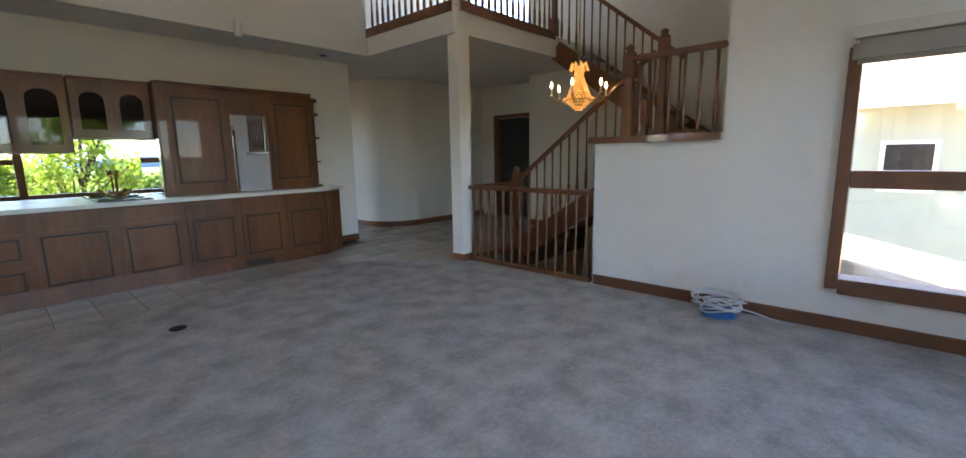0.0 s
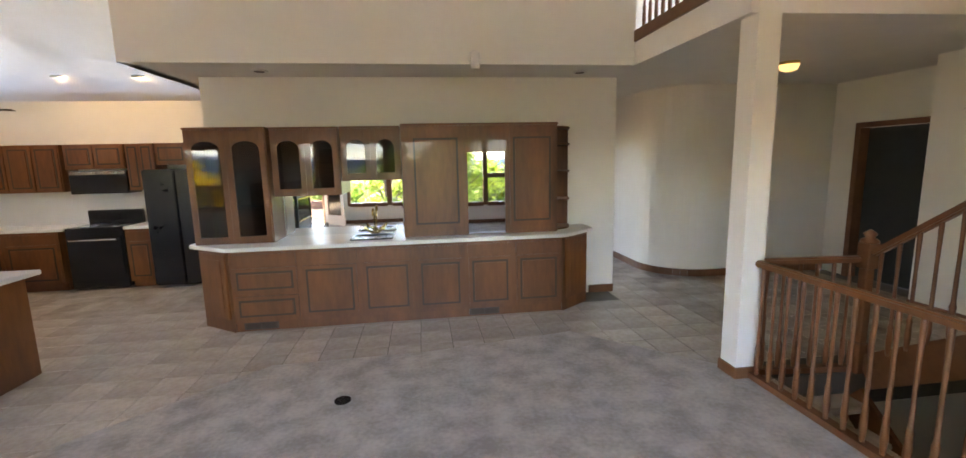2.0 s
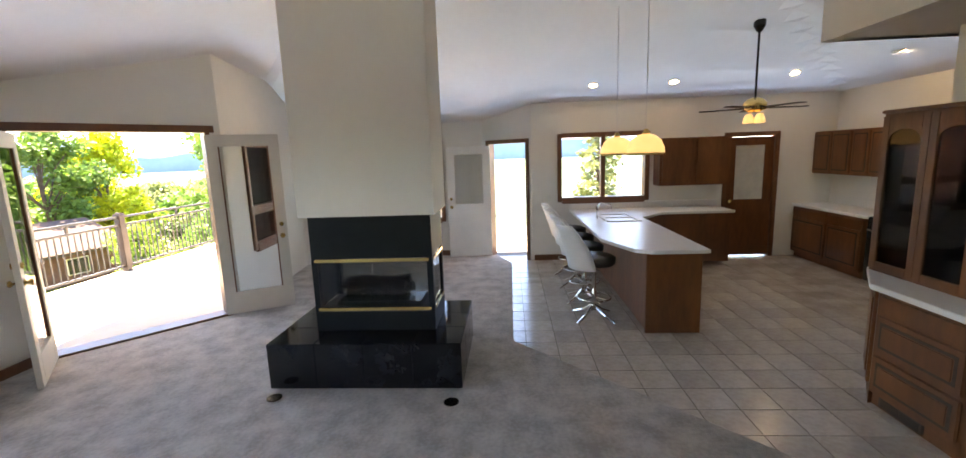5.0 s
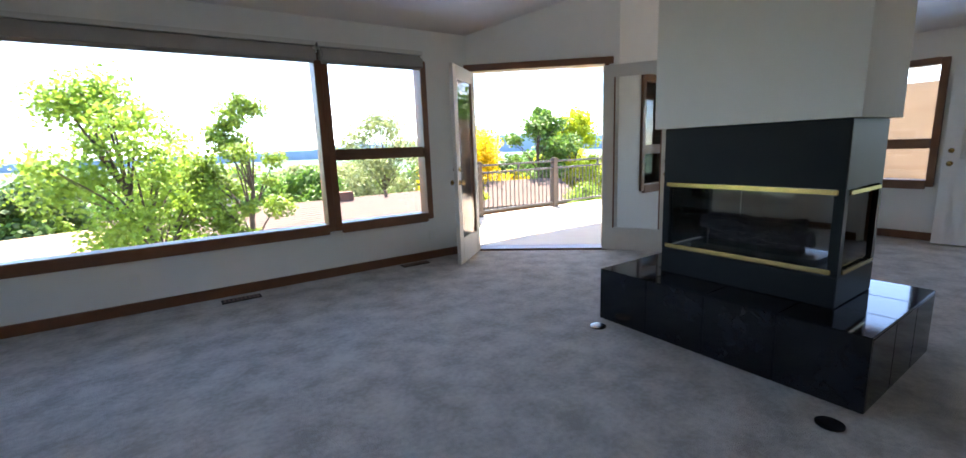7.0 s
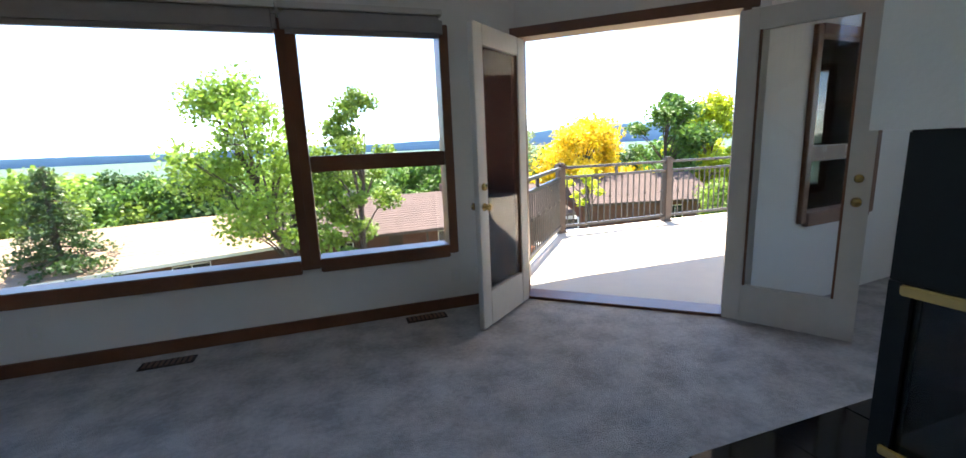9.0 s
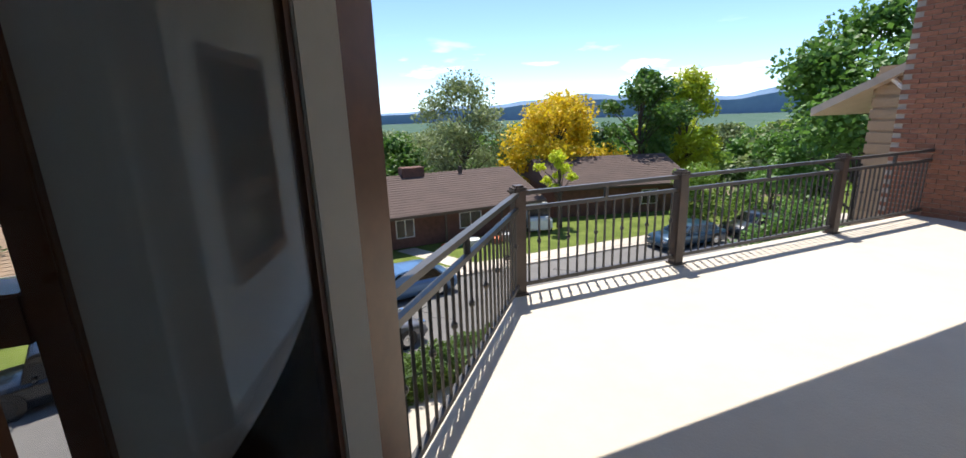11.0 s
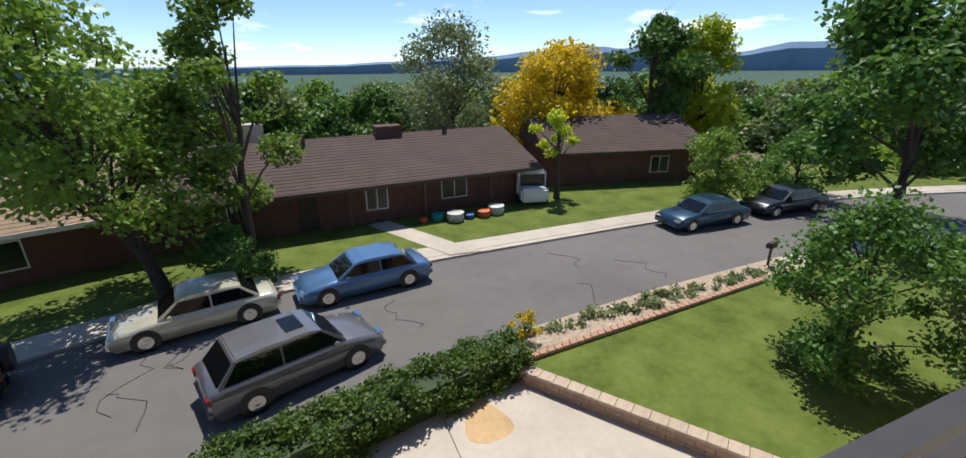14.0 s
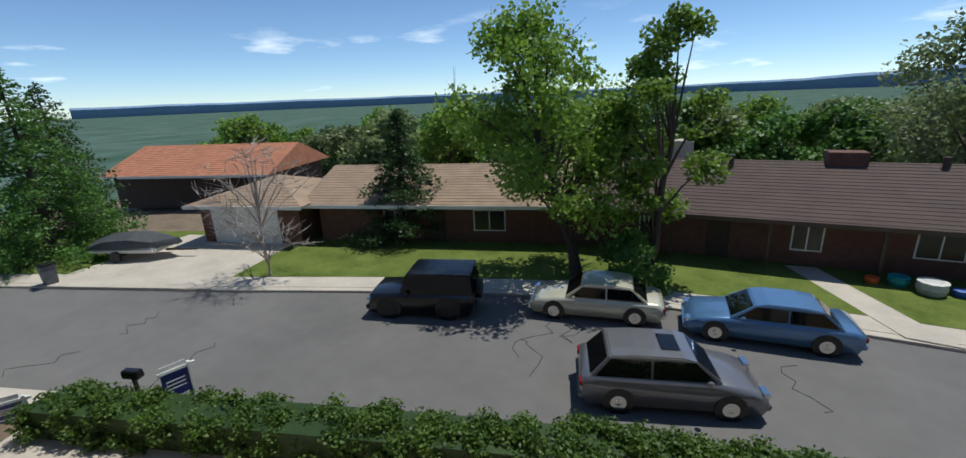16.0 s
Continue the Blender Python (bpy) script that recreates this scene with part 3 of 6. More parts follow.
part("tail", mesh(tube, [(.05, -.1, .08), (.08, -.25, .05), (.1, -.4, .012), (.12, -.5, .01)], .006, 6), M_CABLE, t)


# ---------- cabinets ----------
def raised(t, x0, x1, z0, z1, y, arch=False, name="door", m=M_WOOD, glassy=False):
    """A raised-panel front facing -y at y, with its frame, panel and pull edge."""
    w = min(.06, (x1 - x0) * .25)
    if glassy:
        p = part(name, boxes((x0, y - .02, z0, x0 + w, y, z1), (x1 - w, y - .02, z0, x1, y, z1), (x0 + w, y - .02, z0, x1 - w, y, z0 + w), (x0 + w, y - .02, z1 - w * (1.6 if arch else 1), x1 - w, y, z1), bevel=.004), m, t)
        if arch:
            bm = bmesh.new(); n = 10; cx, rw = (x0 + x1) / 2, (x1 - x0) / 2 - w
            for i in range(n):
                a0, a1 = math.pi * i / n, math.pi * (i + 1) / n
                zt = z1 - w * 1.6
                q = [(cx + rw * math.cos(a0), zt - .09 + .09 * math.sin(a0)), (cx + rw * math.cos(a1), zt - .09 + .09 * math.sin(a1))]
                f = [bm.verts.new((qx, y - .018, qz)) for qx, qz in (q[0], q[1], (q[1][0], zt + .001), (q[0][0], zt + .001))]
                bm.faces.new(f)
            part("arch", bm, m, p)
        g = part("glass", boxes((x0 + w, y - .010, z0 + w, x1 - w, y - .006, z1 - w)), M_CABGL, p)
        return
    p = part(name, boxes((x0, y - .02, z0, x1, y, z1), bevel=.006), m, t)
    if z1 - z0 > .25:
        part("panel", boxes((x0 + w, y - .030, z0 + w, x1 - w, y - .018, z1 - w), bevel=.011), m, p)
        # Proud dark strip paints the shade of the groove around the panel.
        part("groove", boxes((x0 + w - .02, y - .022, z0 + w - .02, x1 - w + .02, y - .019, z1 - w + .02)), M_BRNSHADE, p)


BX = [0.92, 1.60, 2.22, 2.80, 3.36, 3.90, 4.46]
FY = 7.56
for i, (x0, x1) in enumerate(zip(BX, BX[1:])):
    t = thing("base_cabinet", "stained oak base cabinet with three drawers" if i == 0 else "stained oak base cabinet with a drawer and raised-panel door", "cabinet", "bar base cabinets")
    part("body", boxes((x0, FY, .10, x1, 8.19, .87)), M_WOOD, t)
    part("plinth", boxes((x0, FY + .03, 0, x1, 8.19, .10)), M_WOOD, t)
    raised(t, x0 + .02, x1 - .02, .72, .84, FY, name="drawer")
    if i == 0:
        raised(t, x0 + .02, x1 - .02, .42, .69, FY, name="drawer"); raised(t, x0 + .02, x1 - .02, .13, .39, FY, name="drawer")
    else:
        raised(t, x0 + .03, x1 - .03, .14, .69, FY)
for a, b, c in (((.50, 7.86), (.92, FY), .50), ((4.46, FY), (4.86, 7.86), 4.86)):
    t = thing("base_cabinet", "angled stained oak end cabinet of the bar", "cabinet", "bar base cabinets")
    part("body", mesh(poly, [a, b, (b[0], 8.19), (a[0], 8.19)], .0, .87), M_WOOD, t)
    L = math.hypot(b[0] - a[0], b[1] - a[1]); r = math.degrees(math.atan2(b[1] - a[1], b[0] - a[0]))
    e = part("door", boxes((.05, -.022, .14, L - .05, 0, .84), bevel=.006), M_WOOD, t); e.matrix_basis = pose(a[0], a[1], 0, 0, 0, r)
    e2 = part("panel", boxes((.11, -.032, .2, L - .11, -.02, .78), bevel=.01), M_WOOD, e)
for x in (1.17, 3.56):
    t = thing("toe_vent", "metal register in the cabinet plinth", "vent", "toe registers")
    part("frame", boxes((x - .17, FY + .012, .02, x + .17, FY + .03, .095)), M_POST, t)
    for k in range(2):
        part("grille", boxes((x - .15 + k * .155, FY + .008, .03, x - .005 + k * .155, FY + .012, .085)), M_BRNSHADE, t)
t = thing("bar_worktop", "white laminate bar worktop with clipped corners", "worktop")
bm = mesh(poly, [(.42, 7.84), (.90, 7.50), (4.49, 7.50), (4.93, 7.84), (4.93, 8.195), (.42, 8.195)], .872, .912)
bev(bm, .006); part("top", bm, M_LAM, t)
# upper units
ZB, ZT = .914, 2.11


def upper(name, label, x0, x1, z0, z1, y0, inside=M_BRNSHADE):
    t = thing(name, label, "cabinet", "bar wall cabinets")
    part("body", boxes((x0, y0, z0, x0 + .02, 8.19, z1), (x1 - .02, y0, z0, x1, 8.19, z1), (x0 + .02, y0, z1 - .03, x1 - .02, 8.19, z1), (x0 + .02, y0, z0, x1 - .02, 8.19, z0 + .03), (x0 + .02, 8.17, z0 + .03, x1 - .02, 8.19, z1 - .03)), M_WOOD, t)
    part("cornice", boxes((x0 - .0, y0 - .03, z1, x1 + .0, 8.19, z1 + .025), bevel=.006), M_WOOD, t)
    return t


t = upper("china_cabinet", "stained oak china cabinet with two tall glass doors", .52, 1.32, ZB, ZT, 7.78)
raised(t, .53, .92, ZB + .02, ZT - .02, 7.78, arch=True, glassy=True); raised(t, .92, 1.31, ZB + .02, ZT - .02, 7.78, arch=True, glassy=True)
part("shelf", boxes((.54, 7.82, 1.30, 1.30, 8.17, 1.312)), M_CABGL, t)
part("shelf", boxes((.54, 7.82, 1.70, 1.30, 8.17, 1.712)), M_CABGL, t)
t = upper("wall_cabinet", "stained oak wall cabinet with arched glass doors", 1.33, 2.04, 1.40, ZT, 7.86)
raised(t, 1.34, 1.685, 1.42, ZT - .02, 7.86, arch=True, glassy=True); raised(t, 1.685, 2.03, 1.42, ZT - .02, 7.86, arch=True, glassy=True)
part("shelf", boxes((1.35, 7.9, 1.75, 2.02, 8.17, 1.758)), M_CABGL, t)
t = upper("wall_cabinet", "short stained oak wall cabinet with arched glass doors", 2.05, 2.70, 1.55, ZT, 7.86)
raised(t, 2.06, 2.375, 1.57, ZT - .02, 7.86, arch=True, glassy=True); raised(t, 2.375, 2.69, 1.57, ZT - .02, 7.86, arch=True, glassy=True)
t = upper("tall_cabinet", "stained oak wall unit with two raised-panel doors and a niche", 2.71, 4.45, ZB, ZT + .01, 7.72)
part("face", boxes((2.72, 7.70, ZB, 3.42, 7.72, ZT - .02), (3.84, 7.70, ZB, 4.44, 7.72, ZT - .02), (3.42, 7.70, 1.83, 3.84, 7.72, ZT - .02)), M_WOOD, t)
raised(t, 2.80, 3.36, ZB + .10, ZT - .08, 7.70); raised(t, 3.89, 4.40, ZB + .10, ZT - .08, 7.70)
part("niche_glass", boxes((3.42, 7.712, ZB + .01, 3.84, 7.718, 1.83)), mat("smoked_glass", (.45, .46, .47), .02, 1.0, scale=3, var=.02), t)
t = thing("corner_shelf", "stained oak end shelf unit with rounded shelves", "shelf")
part("back", boxes((4.46, 8.165, ZB, 4.72, 8.19, ZT)), M_WOOD, t)
for z in (ZB, 1.25, 1.58, 1.90, ZT - .02):
    part("shelf", mesh(poly, [(4.455, 8.165), (4.455, 7.80)] + [(4.455 + .26 * math.sin(a), 8.165 - .365 * math.cos(a)) for a in [i * math.pi / 16 for i in range(1, 9)]], z, z + .02), M_WOOD, t)
t = thing("bar_mirror", "frameless mirror behind the bar worktop", "mirror")
part("glass", boxes((1.33, 8.18, ZB, 2.71, 8.196, 1.55)), M_MIRROR, t)
part("side_glass", boxes((2.695, 7.75, ZB, 2.705, 8.18, 1.54)), M_MIRROR, t)
t = thing("bar_sink", "small black bar sink set in the worktop", "sink")
part("rim", boxes((2.12, 7.66, .912, 2.58, 7.70, .926), (2.12, 7.98, .912, 2.58, 8.02, .926), (2.12, 7.70, .912, 2.16, 7.98, .926), (2.54, 7.70, .912, 2.58, 7.98, .926), bevel=.004), M_BLACK, t)
part("bowl", boxes((2.16, 7.70, .9125, 2.54, 7.98, .9145)), M_BLACK, t)
t = thing("bar_faucet", "tall brass bar faucet with two handles", "faucet")
part("spout", mesh(tube, [(2.35, 8.06, .912), (2.35, 8.06, 1.16), (2.35, 8.04, 1.20), (2.35, 7.98, 1.22), (2.35, 7.92, 1.20), (2.35, 7.90, 1.15)], .011, 10), M_BRASS, t, smooth=True)
for s in (-1, 1):
    part("handle", mesh(tube, [(2.35 + s * .02, 8.06, .93), (2.35 + s * .08, 8.05, .97), (2.35 + s * .12, 8.03, 1.0)], [.02, .014, .02], 8), M_BRASS, t, smooth=True)



# kitchen run on the north wall
for x0, x1 in ((-3.79, -2.95), (-2.95, -2.25), (-1.38, -1.02)):
    t = thing("base_cabinet", "stained oak kitchen base cabinet", "cabinet", "kitchen base cabinets")
    part("body", boxes((x0, 9.80, .10, x1, 10.39, .87), (x0, 9.86, 0, x1, 10.39, .10)), M_WOOD, t)
    raised(t, x0 + .02, x1 - .02, .72, .84, 9.80, name="drawer"); raised(t, x0 + .02, x1 - .02, .13, .69, 9.80)
t = thing("kitchen_worktop", "white laminate kitchen worktop", "worktop")
part("top", boxes((-3.79, 9.77, .872, -2.16, 10.395, .912), (-1.38, 9.77, .872, -1.0, 10.395, .912), bevel=.005), M_LAM, t)
part("splashback", boxes((-3.79, 10.37, .913, -1.0, 10.395, 1.42)), M_LAM, t)
t = thing("stove", "black free-standing stove with a raised back panel", "stove")
part("body", boxes((-2.15, 9.78, .03, -1.39, 10.36, .91), bevel=.01), M_BLACK, t)
part("oven_door", boxes((-2.12, 9.755, .22, -1.42, 9.778, .78), bevel=.006), M_BLACK, t)
part("handle", mesh(tube, [(-2.08, 9.73, .74), (-1.46, 9.73, .74)], .012), M_CHROME, t)
part("back_panel", boxes((-2.15, 10.28, .91, -1.39, 10.36, 1.12), bevel=.01), M_BLACK, t)
for k in range(4):
    part("burner", mesh(lathe, [(.09, .911), (.09, .918)], 18, (-1.97 + (k % 2) * .4, 9.95 + (k // 2) * .22, 0)), M_CHROME, t)
t = thing("microwave", "black over-range microwave under a cabinet", "microwave")
part("body", boxes((-2.15, 10.02, 1.38, -1.39, 10.39, 1.72), bevel=.008), M_BLACK, t)
part("vent_strip", boxes((-2.14, 10.005, 1.66, -1.40, 10.02, 1.71)), M_CHROME, t)
t = thing("refrigerator", "tall black side-by-side kitchen refrigerator", "refrigerator")
part("body", boxes((-.98, 9.70, .03, -.12, 10.39, 1.72), bevel=.012), M_BLACK, t)
part("door", boxes((-.97, 9.64, .06, -.56, 9.70, 1.71), bevel=.01), M_BLACK, t)
part("door", boxes((-.54, 9.64, .06, -.13, 9.70, 1.71), bevel=.01), M_BLACK, t)
for x0, x1, z0 in ((-3.79, -2.95, 1.42), (-2.95, -2.25, 1.42), (-2.2, -1.4, 1.74), (-1.38, -1.0, 1.42), (-.98, -.1, 1.78)):
    t = thing("wall_cabinet", "stained oak kitchen wall cabinet with arched doors", "cabinet", "kitchen wall cabinets")
    part("body", boxes((x0, 10.06, z0, x1, 10.39, 2.10)), M_WOOD, t)
    mid = (x0 + x1) / 2
    raised(t, x0 + .01, mid - .005, z0 + .02, 2.08, 10.06); raised(t, mid + .005, x1 - .01, z0 + .02, 2.08, 10.06)
t = thing("wall_cabinet", "stained oak wall cabinet beside the kitchen window", "cabinet", "kitchen wall cabinets")
part("body", boxes((-3.79, 7.42, 1.30, -3.46, 8.55, 2.08), bevel=.004), M_WOOD, t)
for y in (7.45, 8.0):
    part("door", boxes((-3.462, y, 1.33, -3.44, y + .52, 2.05), bevel=.01), M_WOOD, t)

# peninsula
t = thing("peninsula_cabinet", "stained oak kitchen peninsula cabinet", "cabinet")
part("body", boxes((-3.75, 6.33, .08, -.44, 6.88, .87), (-3.75, 6.88, .08, -3.15, 8.45, .87)), M_WOOD, t)
part("plinth", boxes((-3.75, 6.36, 0, -.42, 6.85, .08)), M_WOOD, t)
part("end_panel", boxes((-.44, 6.33, 0.0, -.41, 6.89, .87), bevel=.004), M_WOOD, t)
part("dishwasher", boxes((-2.6, 6.881, .12, -2.0, 6.90, .86), bevel=.004), M_BLACK, t)
t = thing("peninsula_worktop", "white laminate peninsula worktop with a clipped corner", "worktop")
bm = mesh(poly, [(-3.79, 5.98), (-1.0, 5.98), (-.40, 6.20), (-.30, 6.36), (-.30, 6.92), (-2.6, 6.92), (-3.1, 7.35), (-3.1, 8.5), (-3.79, 8.5)], .872, .912)
bev(bm, .006); part("top", bm, M_LAM, t)
part("splashback", boxes((-3.795, 5.98, .913, -3.765, 8.5, 1.02)), M_LAM, t)
t = thing("kitchen_sink", "white double kitchen sink in the worktop", "sink")
part("rim", boxes((-3.0, 6.30, .912, -2.2, 6.36, .925), (-3.0, 6.74, .912, -2.2, 6.80, .925), (-3.0, 6.36, .912, -2.94, 6.74, .925), (-2.26, 6.36, .912, -2.2, 6.74, .925), (-2.62, 6.36, .912, -2.58, 6.74, .925), bevel=.006), M_WHITEP, t)
t = thing("kitchen_faucet", "chrome kitchen faucet with a low spout", "faucet")
part("spout", mesh(tube, [(-2.6, 6.24, .912), (-2.6, 6.24, 1.08), (-2.6, 6.30, 1.14), (-2.6, 6.42, 1.12), (-2.6, 6.46, 1.06)], .016, 10), M_CHROME, t, smooth=True)
part("lever", mesh(tube, [(-2.55, 6.24, 1.02), (-2.46, 6.24, 1.08)], .010, 8), M_CHROME, t)

# stools
st = thing("bar_stool", "white vinyl swivel bar stool on a chrome pedestal", "stool", "bar stools at the peninsula", at=(-.86, 5.88, 0), rz=20)
bm = bmesh.new(); lathe(bm, [(.19, .60), (.215, .62), (.215, .68), (.17, .70)], 24); part("seat", bm, M_BLKVIN, st, "black vinyl seat cushion", True)
bm = bmesh.new(); rows = []
for j in range(9):
    z = .58 + j * .058; lean = .015 + .15 * (j / 8) ** 1.2; half = 1.15 - .55 * (j / 8) ** 1.6
    rows.append([[bm.verts.new(((r) * math.sin(a), -(r) * math.cos(a) - lean * max(.3, math.cos(a)), z)) for a in [(-half + 2 * half * i / 12) for i in range(13)]] for r in (.215, .25)])
for j in range(8):
    for i in range(12):
        for s in (0, 1):
            bm.faces.new((rows[j][s][i], rows[j][s][i + 1], rows[j + 1][s][i + 1], rows[j + 1][s][i]))
for i in range(12):
    bm.faces.new((rows[8][0][i], rows[8][0][i + 1], rows[8][1][i + 1], rows[8][1][i])); bm.faces.new((rows[0][0][i], rows[0][0][i + 1], rows[0][1][i + 1], rows[0][1][i]))
for j in range(8):
    for i in (0, 12):
        bm.faces.new((rows[j][0][i], rows[j + 1][0][i], rows[j + 1][1][i], rows[j][1][i]))
bmesh.ops.recalc_face_normals(bm, faces=bm.faces); part("backrest", bm, M_VINYL, st, smooth=True)
part("pedestal", mesh(lathe, [(.035, .10), (.03, .3), (.022, .32), (.022, .58), (.10, .60)], 14), M_CHROME, st, smooth=True)
part("foot_ring", mesh(tube, [(.17 * math.cos(a), .17 * math.sin(a), .24) for a in [i * math.pi / 12 for i in range(25)]], .010, 8), M_CHROME, st, smooth=True)
for k in range(4):
    a = k * math.pi / 2 + .4
    part("leg", mesh(tube, [(.02 * math.cos(a), .02 * math.sin(a), .14), (.15 * math.cos(a), .15 * math.sin(a), .06), (.27 * math.cos(a), .27 * math.sin(a), .012)], [.022, .016, .012], 8), M_CHROME, st)
    part("spoke", mesh(tube, [(.02 * math.cos(a), .02 * math.sin(a), .24), (.17 * math.cos(a), .17 * math.sin(a), .24)], .006, 6), M_CHROME, st)
st.scale = (1.1, 1.1, 1.08)
for k in range(1, 4):
    copy_thing(st, pose(-.86 - .66 * k, 5.88, 0, 0, 0, 20 - 6 * k))

# pendants, fan, cans, spots
for x, y in ((-.95, 6.45), (-1.65, 6.3)):
    t = thing("pendant_lamp", "ribbed glass dome pendant lamp, lit", "pendant lamp", "pendants over the peninsula", at=(x, y, .13))
    zc = ceil_z(x, y)
    part("cord", mesh(tube, [(0, 0, 1.98), (0, 0, zc - .13)], .006, 6), M_WHITEP, t)
    part("cap", mesh(lathe, [(.03, 1.93), (.045, 1.95), (.02, 2.0)], 14), M_BRASS, t)
    part("shade", mesh(lathe, [(.20, 1.74), (.195, 1.80), (.16, 1.88), (.10, 1.93), (.03, 1.95)], 28), M_SHADE, t, smooth=True)
    part("rim", mesh(lathe, [(.20, 1.72), (.207, 1.73), (.20, 1.745)], 28), M_BRASS, t)
fx, fy = -2.05, 8.15
t = thing("ceiling_fan", "black and brass ceiling fan with a cluster of lit lamps", "fan", at=(fx, fy, 0))
zc = ceil_z(fx, fy)
part("rod", mesh(tube, [(0, 0, 2.5), (0, 0, zc)], .014, 8), M_BLACK, t)
part("canopy", mesh(lathe, [(.03, zc - .12), (.07, zc - .05), (.07, zc + .02)], 16), M_BLACK, t)
part("motor", mesh(lathe, [(.07, 2.34), (.13, 2.37), (.14, 2.45), (.10, 2.5), (.03, 2.53)], 20), M_BRASS, t, smooth=True)
for k in range(5):
    e = part("blade", boxes((.14, -.065, 2.385, .66, .065, 2.395), bevel=.004), M_BLACK, t); e.matrix_basis = pose(0, 0, 0, 0, 0, 72 * k + 20)
for k in range(4):
    a = k * math.pi / 2 + .5
    part("lamp_glass", mesh(lathe, [(.055, 2.20), (.05, 2.26), (.02, 2.32)], 14, (.09 * math.cos(a), .09 * math.sin(a), 0)), M_SHADE, t, smooth=True)
for x, y in ((-3.3, 6.3), (-3.3, 7.55), (-3.2, 9.3), (-1.9, 9.75), (-.9, 9.75)):
    z = ceil_z(x, y)
    t = thing("recessed_light", "round recessed ceiling light, lit", "ceiling light", "recessed lights", at=(x, y, z - .012))
    nx, ny = (0, -21.8) if y < 9.4 else (-21.8, 0)
    t.matrix_basis = pose(x, y, z - .012, -nx, ny, 0)
    part("ring", mesh(lathe, [(.062, -.004), (.078, -.006), (.078, .008)], 22), M_WHITEP, t)
    part("lamp", mesh(lathe, [(.056, -.008), (.056, -.003)], 22), M_CAN, t)
for x, lit in ((1.3, 0), (4.75, 0)):
    t = thing("recessed_light", "round recessed soffit light, unlit", "ceiling light", "soffit lights", at=(x, 7.85, 2.70))
    part("ring", mesh(lathe, [(.06, -.002), (.08, -.006), (.08, .011)], 20), M_WHITEP, t); part("lamp", mesh(lathe, [(.055, -.003), (.055, .005)], 20), M_POST, t)
t = thing("spotlight", "white cylindrical spotlight on the upper wall", "spotlight", at=(3.5, 7.49, 2.78))
bm = bmesh.new(); lathe(bm, [(.07, 0), (.07, .02)], 20); bmesh.ops.rotate(bm, verts=bm.verts, cent=(0, 0, 0), matrix=Matrix.Rotation(radians(90), 3, "X")); part("base", bm, M_WHITEP, t)
part("arm", mesh(tube, [(0, 0, 0), (0, -.07, 0)], .014, 8), M_WHITEP, t); part("head", mesh(lathe, [(.045, -.13), (.045, .02), (.02, .03)], 18, (0, -.09, 0)), M_WHITEP, t, smooth=True)
t = thing("smoke_alarm", "white disc smoke alarm on the ceiling", "smoke alarm", at=(-1.0, 5.6, ceil_z(-1.0, 5.6)))
t.matrix_basis = pose(-1.0, 5.6, ceil_z(-1.0, 5.6) - .015, 0, -21.8, 0)
part("body", mesh(lathe, [(.05, -.03), (.07, -.02), (.07, .02)], 20), M_WHITEP, t)
t = thing("flush_light", "small brass flush ceiling light, lit", "ceiling light", at=(6.9, 7.3, 2.714))
part("base", mesh(lathe, [(.10, -.03), (.10, 0)], 20), M_BRASS, t); part("glass", mesh(lathe, [(.03, -.10), (.08, -.08), (.10, -.03)], 20), M_SHADE, t, smooth=True)

# chandelier above the stairwell
t = thing("chandelier", "brass and crystal chandelier with lit candle bulbs", "chandelier", at=(5.95, 4.55, 1.88))
part("chain", mesh(tube, [(0, 0, .40), (0, 0, 3.12)], .008, 6), M_BRASS, t)
part("canopy", mesh(lathe, [(.02, 3.04), (.07, 3.09), (.07, 3.122)], 16), M_BRASS, t)
for k in range(14):
    z = .05 + k * .024; r = .13 - .085 * min(1, k / 9)
    bm = bmesh.new(); n = 22
    for i in range(n):
        a = 2 * math.pi * (i + .5 * (k % 2)) / n
        bmesh.ops.create_icosphere(bm, subdivisions=1, radius=.011, matrix=Matrix.Translation((r * math.cos(a), r * math.sin(a), z)))
    part("bead_ring", bm, M_CRYSTAL, t)
for k in range(5):
    r = .17 - k * .033; bm = bmesh.new(); n = 30 - 4 * k
    for i in range(n):
        a = 2 * math.pi * i / n
        bmesh.ops.create_icosphere(bm, subdivisions=1, radius=.012, matrix=Matrix.Translation((r * math.cos(a), r * math.sin(a), .03 - k * .03)))
    part("bead_ring", bm, M_CRYSTAL, t)
part("core", mesh(lathe, [(.02, -.1), (.06, .0), (.09, .05), (.03, .2), (.02, .42)], 16), M_BRASS, t, smooth=True)
for k in range(6):
    a = k * math.pi / 3 + .3; c, s = math.cos(a), math.sin(a)
    p = part("arm", mesh(tube, [(.10 * c, .10 * s, .04), (.18 * c, .18 * s, -.01), (.26 * c, .26 * s, .01), (.31 * c, .31 * s, .06)], .008, 6), M_BRASS, t)
    part("candle", mesh(lathe, [(.03, .06), (.012, .075), (.012, .14)], 10, (.31 * c, .31 * s, 0)), M_WHITEP, p)
    part("bulb", mesh(lathe, [(.006, .14), (.017, .165), (.012, .19), (.002, .215)], 10, (.31 * c, .31 * s, 0)), M_BULB, p, smooth=True)
